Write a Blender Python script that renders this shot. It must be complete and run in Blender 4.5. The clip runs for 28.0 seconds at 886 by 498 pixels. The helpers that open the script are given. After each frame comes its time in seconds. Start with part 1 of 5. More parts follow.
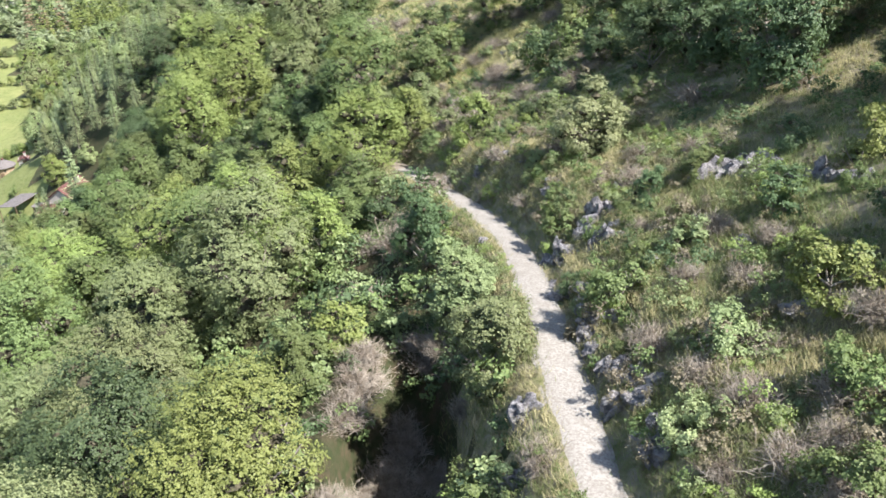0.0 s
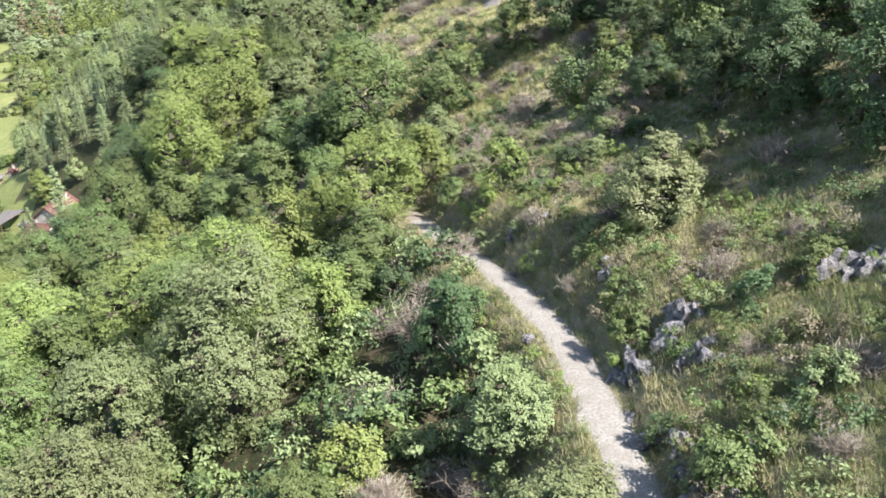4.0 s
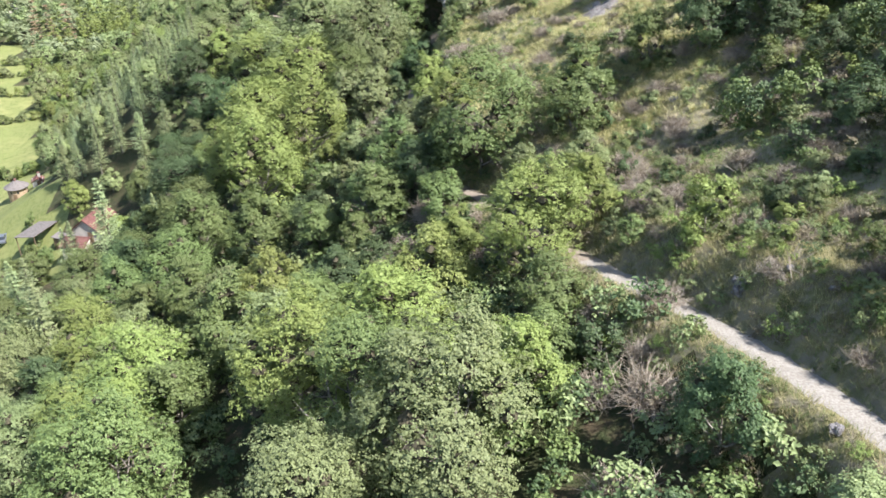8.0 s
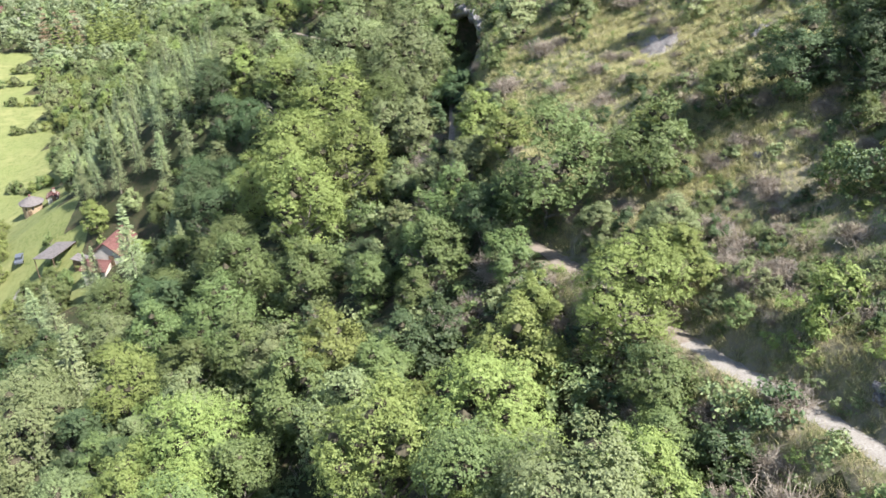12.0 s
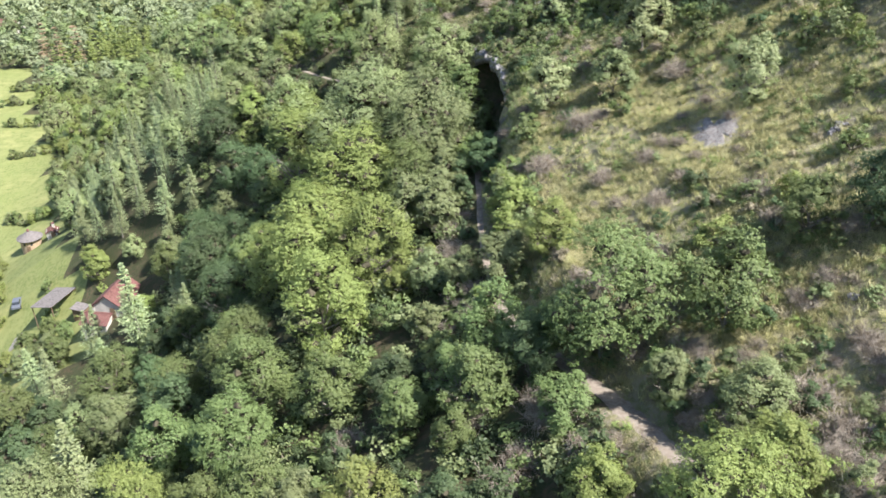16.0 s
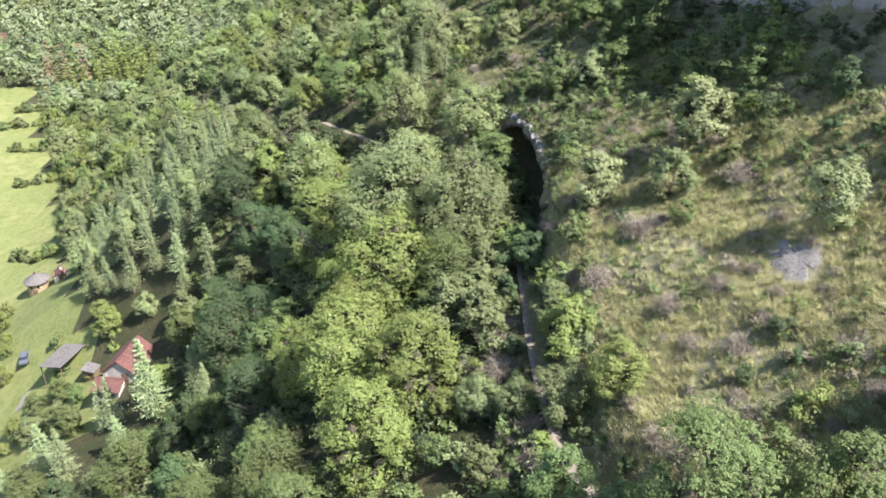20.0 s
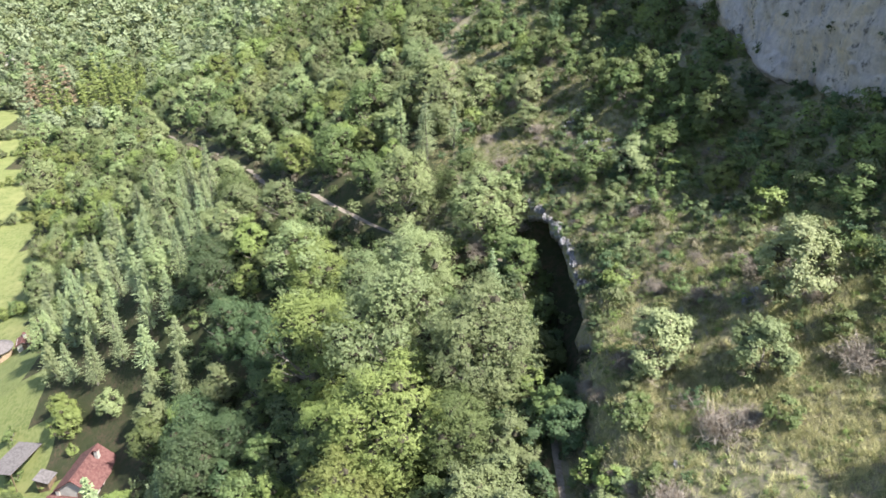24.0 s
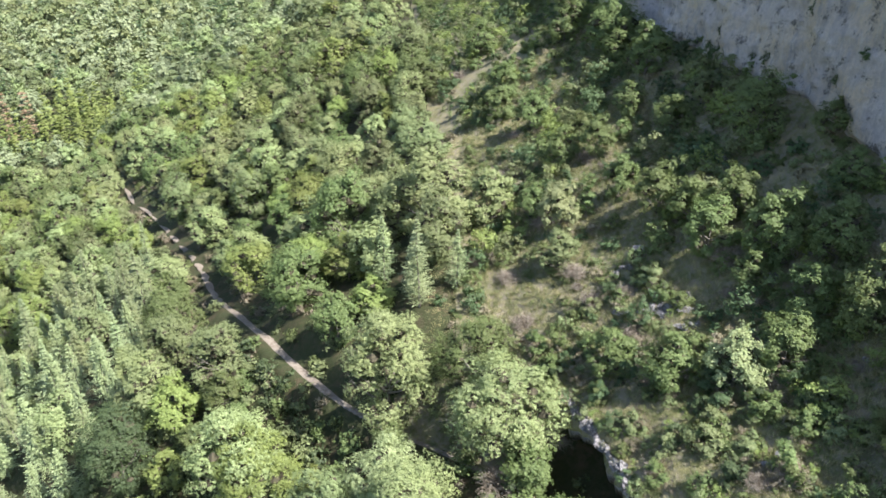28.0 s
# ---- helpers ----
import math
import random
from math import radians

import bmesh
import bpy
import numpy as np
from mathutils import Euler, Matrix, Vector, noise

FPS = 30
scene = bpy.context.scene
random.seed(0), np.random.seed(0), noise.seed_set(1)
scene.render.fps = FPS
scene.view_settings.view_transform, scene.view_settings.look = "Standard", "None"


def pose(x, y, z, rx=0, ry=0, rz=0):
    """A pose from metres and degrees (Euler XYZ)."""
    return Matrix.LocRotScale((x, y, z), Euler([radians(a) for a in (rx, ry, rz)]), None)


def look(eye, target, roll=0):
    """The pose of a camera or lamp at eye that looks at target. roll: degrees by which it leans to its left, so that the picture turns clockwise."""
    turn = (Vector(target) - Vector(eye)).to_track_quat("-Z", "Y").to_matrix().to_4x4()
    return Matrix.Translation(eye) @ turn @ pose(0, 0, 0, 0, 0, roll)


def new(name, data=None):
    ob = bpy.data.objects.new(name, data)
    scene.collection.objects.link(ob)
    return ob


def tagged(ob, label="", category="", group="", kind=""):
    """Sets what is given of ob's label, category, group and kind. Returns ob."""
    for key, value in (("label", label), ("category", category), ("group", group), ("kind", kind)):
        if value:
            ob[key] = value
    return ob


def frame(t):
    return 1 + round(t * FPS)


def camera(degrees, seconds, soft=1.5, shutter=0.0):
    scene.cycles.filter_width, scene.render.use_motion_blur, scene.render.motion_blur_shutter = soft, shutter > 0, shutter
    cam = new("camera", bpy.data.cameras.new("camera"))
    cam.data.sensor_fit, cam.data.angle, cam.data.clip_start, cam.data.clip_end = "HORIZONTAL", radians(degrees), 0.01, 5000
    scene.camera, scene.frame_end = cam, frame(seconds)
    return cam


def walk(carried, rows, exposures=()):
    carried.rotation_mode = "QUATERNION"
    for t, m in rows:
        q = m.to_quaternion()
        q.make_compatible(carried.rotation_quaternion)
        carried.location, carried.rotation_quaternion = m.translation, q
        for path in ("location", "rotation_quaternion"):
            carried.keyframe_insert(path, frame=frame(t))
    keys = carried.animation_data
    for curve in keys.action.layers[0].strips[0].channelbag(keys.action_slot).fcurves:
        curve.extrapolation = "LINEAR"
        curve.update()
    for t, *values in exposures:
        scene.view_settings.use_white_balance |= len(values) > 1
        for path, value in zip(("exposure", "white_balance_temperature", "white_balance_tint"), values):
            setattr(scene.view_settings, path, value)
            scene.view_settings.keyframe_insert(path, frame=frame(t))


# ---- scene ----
cam = camera(60.0, 28.0, 1.65)
METRES, DEEP, EYE, TILT, LEAN, TURN = 130.0, 0.788, 16.0, -29.2, 0.0, 0.0
ROWS = [
    (0.0, 0.0, 0.0, 0.0, -0.0, 0.0, 0.0),
    (0.5, -0.0002, 0.0061, 0.0025, -0.0, 0.02, -0.01),
    (1.0, -0.0005, 0.0124, 0.0052, -0.01, 0.02, -0.02),
    (1.5, -0.0009, 0.0201, 0.0085, -0.01, 0.02, 0.01),
    (2.0, -0.0017, 0.0295, 0.0125, -0.01, 0.02, 0.05),
    (2.5, -0.0029, 0.0404, 0.0171, -0.02, 0.03, 0.07),
    (3.0, -0.0047, 0.0521, 0.022, -0.03, 0.04, 0.06),
    (3.5, -0.0073, 0.0635, 0.0267, -0.05, 0.04, 0.04),
    (5.5, -0.0312, 0.0997, 0.0403, -0.17, 0.04, 0.02),
    (6.0, -0.0408, 0.1061, 0.0425, -0.2, 0.03, 0.02),
    (6.5, -0.0519, 0.1116, 0.0445, -0.21, 0.02, 0.02),
    (7.0, -0.0642, 0.1162, 0.0464, -0.22, 0.02, 0.07),
    (7.5, -0.0765, 0.1195, 0.0484, -0.2, 0.01, 0.11),
    (8.0, -0.0873, 0.122, 0.0504, -0.19, 0.01, 0.14),
    (8.5, -0.0963, 0.1242, 0.0522, -0.18, 0.03, 0.15),
    (9.0, -0.1034, 0.1262, 0.0545, -0.17, 0.03, 0.17),
    (9.5, -0.109, 0.1282, 0.0572, -0.14, 0.03, 0.22),
    (10.0, -0.1134, 0.1307, 0.0607, -0.1, 0.04, 0.25),
    (10.5, -0.1169, 0.1335, 0.065, -0.08, 0.03, 0.25),
    (11.0, -0.1196, 0.1373, 0.07, -0.07, 0.02, 0.23),
    (11.5, -0.1218, 0.1428, 0.0762, -0.06, 0.01, 0.21),
    (12.0, -0.1234, 0.1498, 0.0839, -0.04, -0.02, 0.17),
    (12.5, -0.1248, 0.1587, 0.0927, -0.04, -0.05, 0.13),
    (14.5, -0.1329, 0.196, 0.1296, 0.03, -0.07, 0.17),
    (15.0, -0.1367, 0.2026, 0.1383, 0.03, -0.07, 0.18),
    (15.5, -0.1406, 0.2088, 0.1465, 0.04, -0.07, 0.19),
    (16.0, -0.1447, 0.2143, 0.1545, 0.05, -0.05, 0.2),
    (16.5, -0.1488, 0.2194, 0.1624, 0.03, -0.06, 0.17),
    (17.0, -0.1527, 0.2245, 0.1711, 0.03, -0.05, 0.16),
    (17.5, -0.1564, 0.2299, 0.1804, 0.07, -0.06, 0.16),
    (18.0, -0.1604, 0.2356, 0.1904, 0.12, -0.07, 0.15),
    (18.5, -0.1647, 0.2417, 0.2012, 0.16, -0.08, 0.15),
    (19.0, -0.1691, 0.2491, 0.2122, 0.17, -0.1, 0.13),
    (19.5, -0.1732, 0.258, 0.2244, 0.15, -0.15, 0.13),
    (20.0, -0.1767, 0.2676, 0.2387, 0.15, -0.18, 0.12),
    (20.5, -0.1793, 0.2793, 0.2542, 0.16, -0.23, 0.15),
    (21.0, -0.1816, 0.2955, 0.2655, 0.13, -0.23, 0.13),
    (21.5, -0.1833, 0.3141, 0.2753, 0.13, -0.27, 0.14),
    (23.5, -0.186, 0.4117, 0.3311, 0.16, -0.13, 0.0),
    (24.0, -0.1863, 0.4441, 0.3483, 0.16, -0.1, -0.05),
    (24.5, -0.1865, 0.479, 0.3666, 0.14, -0.08, -0.12),
    (25.0, -0.1863, 0.5167, 0.3852, 0.15, -0.07, -0.17),
    (25.5, -0.1864, 0.5557, 0.4048, 0.14, -0.1, -0.2),
    (26.0, -0.1869, 0.5974, 0.4242, 0.12, -0.06, -0.23),
    (26.5, -0.1866, 0.6412, 0.4435, 0.14, -0.03, -0.28),
    (27.0, -0.1865, 0.6863, 0.4623, 0.14, -0.02, -0.29),
    (27.5, -0.1867, 0.7274, 0.4795, 0.12, 0.04, -0.33),
    (28.0, -0.1867, 0.7603, 0.4932, 0.11, 0.02, -0.34),
]
walk(cam, [(t, pose(0, 0, EYE, TILT, LEAN, TURN) @ pose(METRES * x, METRES * DEEP * y, METRES * z, 90 + pitch, roll, yaw)) for t, x, y, z, yaw, pitch, roll in ROWS])


# ---- sky, sun, exposure ----
SUN_TO = Vector((0.88, -0.45, 1.3)).normalized()
world = bpy.data.worlds.new("sky")
scene.world = world
world.use_nodes = True
wn = world.node_tree.nodes
sky = wn.new("ShaderNodeTexSky")
sky.sky_type, sky.sun_disc = "NISHITA", False
sky.sun_elevation = math.asin(SUN_TO.z)
sky.sun_rotation = math.atan2(SUN_TO.x, SUN_TO.y)
world.node_tree.links.new(sky.outputs[0], wn["Background"].inputs[0])
wn["Background"].inputs[1].default_value = 0.10
sun = new("sun", bpy.data.lights.new("sun", "SUN"))
sun.data.energy, sun.data.angle, sun.data.color = 5.0, radians(0.55), (1.0, 0.962, 0.935)
sun.matrix_world = look(SUN_TO * 200, (0, 0, 0))
scene.view_settings.exposure = 1.44

# ---- the lie of the land: one slope that falls to the left, a bench for the trail, a valley floor ----
def ease(a, b, v):
    u = np.clip((v - a) / (b - a), 0.0, 1.0)
    return u * u * (3 - 2 * u)


RISE_Y = [-60, 10, 24, 31, 38, 48, 70, 90, 125, 143, 150, 157, 163, 172, 200, 250, 390, 700]
RISE_Z = [-1.6, -2.2, -2.9, -3.9, -4.5, -4.7, -5.1, -5.3, -5.4, -4.2, -2.6, -0.6, 1.0, 2.8, 5.0, 8.0, 11.0, 30.0]
BANK_Y = [62, 85, 100, 112, 122, 137, 147, 158]
BANK_Z = [0.0, 2.4, 3.2, 3.7, 3.8, 2.4, 1.2, 0.0]
TRAIL_Y = [-40, 8, 16, 23, 27, 31, 36, 41.7, 45, 48, 52, 61, 66, 71.5, 79, 84, 96, 104, 112, 121, 140, 149, 160, 165, 172, 190, 208, 243, 266, 305, 400]
TRAIL_X = [8.0, 4.8, 4.3, 4.05, 4.0, 3.9, 3.0, 1.3, -0.2, -1.3, -2.9, -6.0, -7.6, -9.9, -13.2, -14.4, -15.1, -14.9, -14.8, -14.6, -15.0, -22, -35.6, -39.6, -45.0, -56.0, -64.5, -85.0, -99.5, -119, -170]


def trail_x(y):
    w = sum(np.interp(y + d, TRAIL_Y, TRAIL_X) for d in (-4, -2, 0, 2, 4))
    return w / 5


def plain(x, y):
    """The slope with no trail cut into it: a bank above the trail, a steeper foot towards the valley and under the cliff."""
    xt = trail_x(y)
    z = 0.55 * x + np.interp(y, RISE_Y, RISE_Z) + np.interp(y, BANK_Y, BANK_Z) * ease(0.5, 5.0, x - xt)
    z = z + 0.16 * np.maximum(0, x - 5) * ease(70, 110, y) + np.interp(y, [154, 163, 172, 182, 197], [0, 2.2, 3.2, 2.4, 0]) * ease(18, 30, -x)
    z = z - 7.5 * ease(22, 52, np.minimum(xt, -15) - x) - 0.05 * np.maximum(0, -x - 95)
    floor_z = -78.0 - 0.01 * (y - 200)
    top = np.maximum(z, floor_z)
    return top + np.log(np.exp((z - top) / 3) + np.exp((floor_z - top) / 3)) * 3


def ground(x, y):
    """Height of the ground, with the trail's bench."""
    xt = trail_x(y)
    d = x - xt
    near = 1 - ease(0.9, 3.4, np.abs(d))
    return plain(x, y) * (1 - near) + plain(xt, y) * near


CAVE_Y = [110, 117, 120, 128, 137, 142, 149, 153, 160]
CAVE_X = [-11.0, -11.2, -11.4, -10.6, -10.9, -11.6, -13.9, -17, -20]
CLIFF_Y = [-60, 60, 100, 118, 131, 135, 142, 148, 156, 163, 172, 191, 204, 225, 260, 330]
CLIFF_X = [29, 29, 25, 20, 16.8, 15.7, 14.9, 13.4, 12.9, 12.2, 10.8, 7.1, 5.5, 1.5, -7, -31]


def relief(x, y):
    a = np.sin(0.83 * x + 1.7 * np.sin(0.31 * y)) * np.sin(0.67 * y + 1.1 * np.sin(0.43 * x))
    b = np.sin(2.1 * x + 0.9 * y) * np.sin(1.7 * y - 1.2 * x + 2 * np.sin(0.5 * y))
    c = np.sin(0.21 * x + 0.7) * np.sin(0.17 * y + 1.9 * np.sin(0.09 * x))
    return 0.22 * a + 0.10 * b + 0.5 * c


def cave_floor(x, y):
    """How far the hollow under the overhang lies below the slope."""
    lip = np.interp(y, CAVE_Y, CAVE_X)
    return ease(116, 122, y) * (1 - ease(146, 151, y)) * ease(-5.0, -2.6, x - lip) * (1 - ease(4.5, 6.0, x - lip))


def land(x, y):
    """The ground with its bumps, the hollow and the hilltop above the cliff."""
    x, y = np.asarray(x, float), np.asarray(y, float)
    d = np.abs(x - trail_x(y))
    z = ground(x, y) + relief(x, y) * ease(0.9, 2.6, d) * (1 - ease(60, 140, -x - 40))
    cut = x - trail_x(y)
    z = z + 0.9 * ease(0.9, 1.7, cut) * (1 - ease(1.7, 6.0, cut)) * (1 - ease(55, 75, y))
    z = z - 1.3 * ease(1.1, 3.2, -cut) * (1 - ease(3.0, 9.0, -cut)) * ease(12, 17, y) * (1 - ease(32, 40, y))
    hollow = ((x + 1.6) / 2.9) ** 2 + ((y - 22.5) / 7.5) ** 2
    z = z - 4.2 * (1 - ease(0.35, 1.0, hollow))
    z = z - 6.5 * cave_floor(x, y)
    cx = np.interp(y, CLIFF_Y, CLIFF_X)
    tall = 7 + 7.5 * ease(96, 122, y) * 0.95 - 2.0 * ease(165, 195, y) - 6 * ease(215, 300, y)
    past = np.maximum(x - cx - 1.2, 0)
    return z + tall * ease(0.8, 2.6, x - cx) - 0.40 * past


def surface(x, y):
    """What one stands on: the ground, or the top of the overhang."""
    x, y = np.asarray(x, float), np.asarray(y, float)
    return land(x, y) + 6.5 * cave_floor(x, y) * (x > np.interp(y, CAVE_Y, CAVE_X) + 0.3)


def land_at(x, y):
    return float(surface(x, y))


# ---- materials ----
def material(name, rough=0.8, spec=0.3):
    m = bpy.data.materials.new(name)
    m.use_nodes = True
    b = m.node_tree.nodes["Principled BSDF"]
    b.inputs["Roughness"].default_value = rough
    b.inputs["Specular IOR Level"].default_value = spec
    return m, m.node_tree.nodes, m.node_tree.links, b


def field_of(n, l, scale, detail=4, rough=0.6, stretch=None, distort=0.0):
    geo = n.new("ShaderNodeNewGeometry")
    src = geo.outputs["Position"]
    if stretch:
        mp = n.new("ShaderNodeMapping")
        mp.inputs["Scale"].default_value = stretch
        l.new(src, mp.inputs[0])
        src = mp.outputs[0]
    t = n.new("ShaderNodeTexNoise")
    t.inputs["Scale"].default_value, t.inputs["Detail"].default_value = scale, detail
    t.inputs["Roughness"].default_value, t.inputs["Distortion"].default_value = rough, distort
    l.new(src, t.inputs["Vector"])
    return t.outputs["Fac"]


def ramped(n, l, value, a, b):
    r = n.new("ShaderNodeMapRange")
    r.inputs["From Min"].default_value, r.inputs["From Max"].default_value = a, b
    l.new(value, r.inputs["Value"])
    return r.outputs[0]


def mixed(n, l, fac, a, b, mode="MIX"):
    m = n.new("ShaderNodeMix")
    m.data_type, m.blend_type = "RGBA", mode
    for socket, v in ((m.inputs["Factor"], fac), (m.inputs[6], a), (m.inputs[7], b)):
        if isinstance(v, (int, float)):
            socket.default_value = v
        elif isinstance(v, tuple):
            socket.default_value = (*v, 1)
        else:
            l.new(v, socket)
    return m.outputs[2]


def bumped(n, l, b, height, strength, distance):
    bp = n.new("ShaderNodeBump")
    bp.inputs["Strength"].default_value, bp.inputs["Distance"].default_value = strength, distance
    l.new(height, bp.inputs["Height"])
    l.new(bp.outputs[0], b.inputs["Normal"])


def blotchy(name, colours, scales, rough=0.9, bump=0.5, distance=0.1, spec=0.2, stretch=None):
    """A surface of several colours laid over one another in noise of several sizes."""
    m, n, l, b = material(name, rough, spec)
    col = colours[0]
    for c, s in zip(colours[1:], scales):
        f = ramped(n, l, field_of(n, l, s, 5, 0.65, stretch), 0.42, 0.6)
        col = mixed(n, l, f, col, c)
    l.new(col, b.inputs["Base Color"])
    bumped(n, l, b, field_of(n, l, scales[-1] * 3, 6, 0.7, stretch), bump, distance)
    return m


def foliage(name, lo, hi, other, glow=0.35, rough=0.55):
    """Leaves: each leaf and each plant takes its own shade between three greens, and lets light through."""
    m, n, l, b = material(name, rough, 0.35)
    geo, info = n.new("ShaderNodeNewGeometry"), n.new("ShaderNodeObjectInfo")
    col = mixed(n, l, geo.outputs["Random Per Island"], lo, hi)
    patch = ramped(n, l, field_of(n, l, 0.22, 2), 0.35, 0.7)
    col = mixed(n, l, patch, col, mixed(n, l, 0.55, col, other))
    hue = n.new("ShaderNodeHueSaturation")
    l.new(col, hue.inputs["Color"])
    v = n.new("ShaderNodeMapRange")
    v.inputs["To Min"].default_value, v.inputs["To Max"].default_value = 0.8, 1.25
    l.new(info.outputs["Random"], v.inputs["Value"])
    l.new(v.outputs[0], hue.inputs["Value"])
    h = n.new("ShaderNodeMapRange")
    h.inputs["To Min"].default_value, h.inputs["To Max"].default_value = 0.495, 0.527
    l.new(info.outputs["Random"], h.inputs["Value"])
    l.new(h.outputs[0], hue.inputs["Hue"])
    l.new(hue.outputs[0], b.inputs["Base Color"])
    tr, mx = n.new("ShaderNodeBsdfTranslucent"), n.new("ShaderNodeMixShader")
    l.new(mixed(n, l, 0.5, hue.outputs[0], (0.15, 0.21, 0.065)), tr.inputs["Color"])
    mx.inputs[0].default_value = glow
    l.new(b.outputs[0], mx.inputs[1])
    l.new(tr.outputs[0], mx.inputs[2])
    l.new(mx.outputs[0], n["Material Output"].inputs["Surface"])
    return m


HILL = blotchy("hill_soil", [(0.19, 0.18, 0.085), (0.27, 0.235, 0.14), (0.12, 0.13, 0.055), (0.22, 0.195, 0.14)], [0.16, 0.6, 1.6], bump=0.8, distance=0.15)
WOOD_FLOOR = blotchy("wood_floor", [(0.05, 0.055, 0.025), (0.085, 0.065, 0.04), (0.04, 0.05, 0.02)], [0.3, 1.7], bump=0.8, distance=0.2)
MEADOW = blotchy("meadow_grass", [(0.15, 0.18, 0.058), (0.24, 0.235, 0.095), (0.12, 0.145, 0.046), (0.19, 0.205, 0.078)], [0.06, 0.3, 1.5], bump=0.4, distance=0.1)
GRAVEL = blotchy("trail_gravel", [(0.275, 0.258, 0.232), (0.24, 0.222, 0.196), (0.305, 0.288, 0.262), (0.20, 0.178, 0.15)], [0.35, 1.7, 11.0], bump=0.35, distance=0.02)
# brown trodden soil, with the shade over the farther trail darkened into its colour
FOOTWORN_SHADED = blotchy("footworn_shaded_soil", [(0.21, 0.175, 0.14), (0.16, 0.13, 0.10), (0.25, 0.215, 0.175)], [0.5, 3.0], bump=0.4, distance=0.04)
EARTH = blotchy("bare_earth", [(0.20, 0.18, 0.172), (0.11, 0.09, 0.072), (0.25, 0.235, 0.225)], [0.9, 4.5], bump=0.8, distance=0.1)
LIMESTONE = blotchy("limestone", [(0.30, 0.285, 0.295), (0.21, 0.2, 0.212), (0.38, 0.36, 0.355), (0.13, 0.125, 0.13)], [0.5, 1.6, 5.0], bump=1.0, distance=0.15)
def cliff_stone():
    """Lilac-grey limestone: ochre and dark fields, narrow water streaks, lichen, and pits whose shade is painted."""
    m, n, l, b = material("cliff_rock", 0.95, 0.15)
    col = mixed(n, l, ramped(n, l, field_of(n, l, 0.16, 5, 0.65), 0.45, 0.62), (0.72, 0.67, 0.685), (0.78, 0.67, 0.55))
    col = mixed(n, l, ramped(n, l, field_of(n, l, 0.9, 5, 0.65, (1, 1, 0.16)), 0.48, 0.66), col, (0.54, 0.515, 0.55))
    col = mixed(n, l, ramped(n, l, field_of(n, l, 2.6, 5, 0.65, (1, 1, 0.12), 0.3), 0.55, 0.7), col, (0.78, 0.73, 0.70))
    # dark blotches put the shade of pits into the colour
    col = mixed(n, l, ramped(n, l, field_of(n, l, 0.55, 8, 0.78), 0.55, 0.62), col, (0.2, 0.185, 0.18))
    l.new(mixed(n, l, ramped(n, l, field_of(n, l, 2.4, 6, 0.8), 0.40, 0.58), mixed(n, l, 0.25, col, (0.25, 0.24, 0.26)), col), b.inputs["Base Color"])
    bumped(n, l, b, field_of(n, l, 1.6, 8, 0.8), 1.0, 0.9)
    return m


CLIFF_ROCK = cliff_stone()
BARK = blotchy("bark", [(0.17, 0.145, 0.115), (0.10, 0.085, 0.065), (0.25, 0.23, 0.20)], [1.5, 7.0], bump=0.8, distance=0.03, stretch=(1, 1, 0.3))
TWIG = blotchy("dead_twig", [(0.245, 0.205, 0.16), (0.15, 0.12, 0.09), (0.33, 0.29, 0.24)], [0.35, 2.0], bump=0.2, distance=0.01)
LEAF = {
    "oak": foliage("oak_leaf", (0.085, 0.117, 0.038), (0.20, 0.24, 0.092), (0.16, 0.19, 0.062), 0.25),
    "light": foliage("light_leaf", (0.155, 0.192, 0.05), (0.31, 0.345, 0.115), (0.25, 0.28, 0.08), 0.28),
    "grey": foliage("grey_leaf", (0.14, 0.165, 0.07), (0.265, 0.295, 0.14), (0.21, 0.24, 0.098), 0.25),
    "dark": foliage("dark_leaf", (0.045, 0.073, 0.033), (0.12, 0.163, 0.072), (0.095, 0.13, 0.05), 0.25),
    "pale": foliage("pale_leaf", (0.21, 0.24, 0.105), (0.42, 0.445, 0.235), (0.33, 0.355, 0.165), 0.28),
    "fir": foliage("fir_needle", (0.138, 0.175, 0.080), (0.357, 0.399, 0.213), (0.302, 0.329, 0.147), 0.15),
    "sage": foliage("sage_leaf", (0.19, 0.225, 0.095), (0.38, 0.42, 0.195), (0.30, 0.335, 0.135), 0.25),
    # distant leaves: greyed, low-contrast copies that put haze into the colour
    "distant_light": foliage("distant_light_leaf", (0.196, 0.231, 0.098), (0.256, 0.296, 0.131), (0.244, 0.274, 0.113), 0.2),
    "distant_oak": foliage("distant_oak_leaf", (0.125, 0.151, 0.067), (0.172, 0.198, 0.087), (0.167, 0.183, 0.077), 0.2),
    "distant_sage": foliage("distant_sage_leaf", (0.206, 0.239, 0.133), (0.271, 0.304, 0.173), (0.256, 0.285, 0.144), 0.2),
    "brown": foliage("dry_scrub_leaf", (0.13, 0.10, 0.07), (0.29, 0.245, 0.185), (0.20, 0.17, 0.09), 0.15),
    "rust": foliage("rust_needle", (0.20, 0.13, 0.085), (0.32, 0.22, 0.15), (0.25, 0.18, 0.10), 0.15),
}
DRY_GRASS = foliage("dry_grass_blade", (0.31, 0.26, 0.14), (0.49, 0.425, 0.25), (0.33, 0.29, 0.135), 0.3, 0.75)
GREEN_GRASS = foliage("green_grass_blade", (0.10, 0.13, 0.045), (0.21, 0.23, 0.085), (0.19, 0.185, 0.08), 0.35, 0.7)


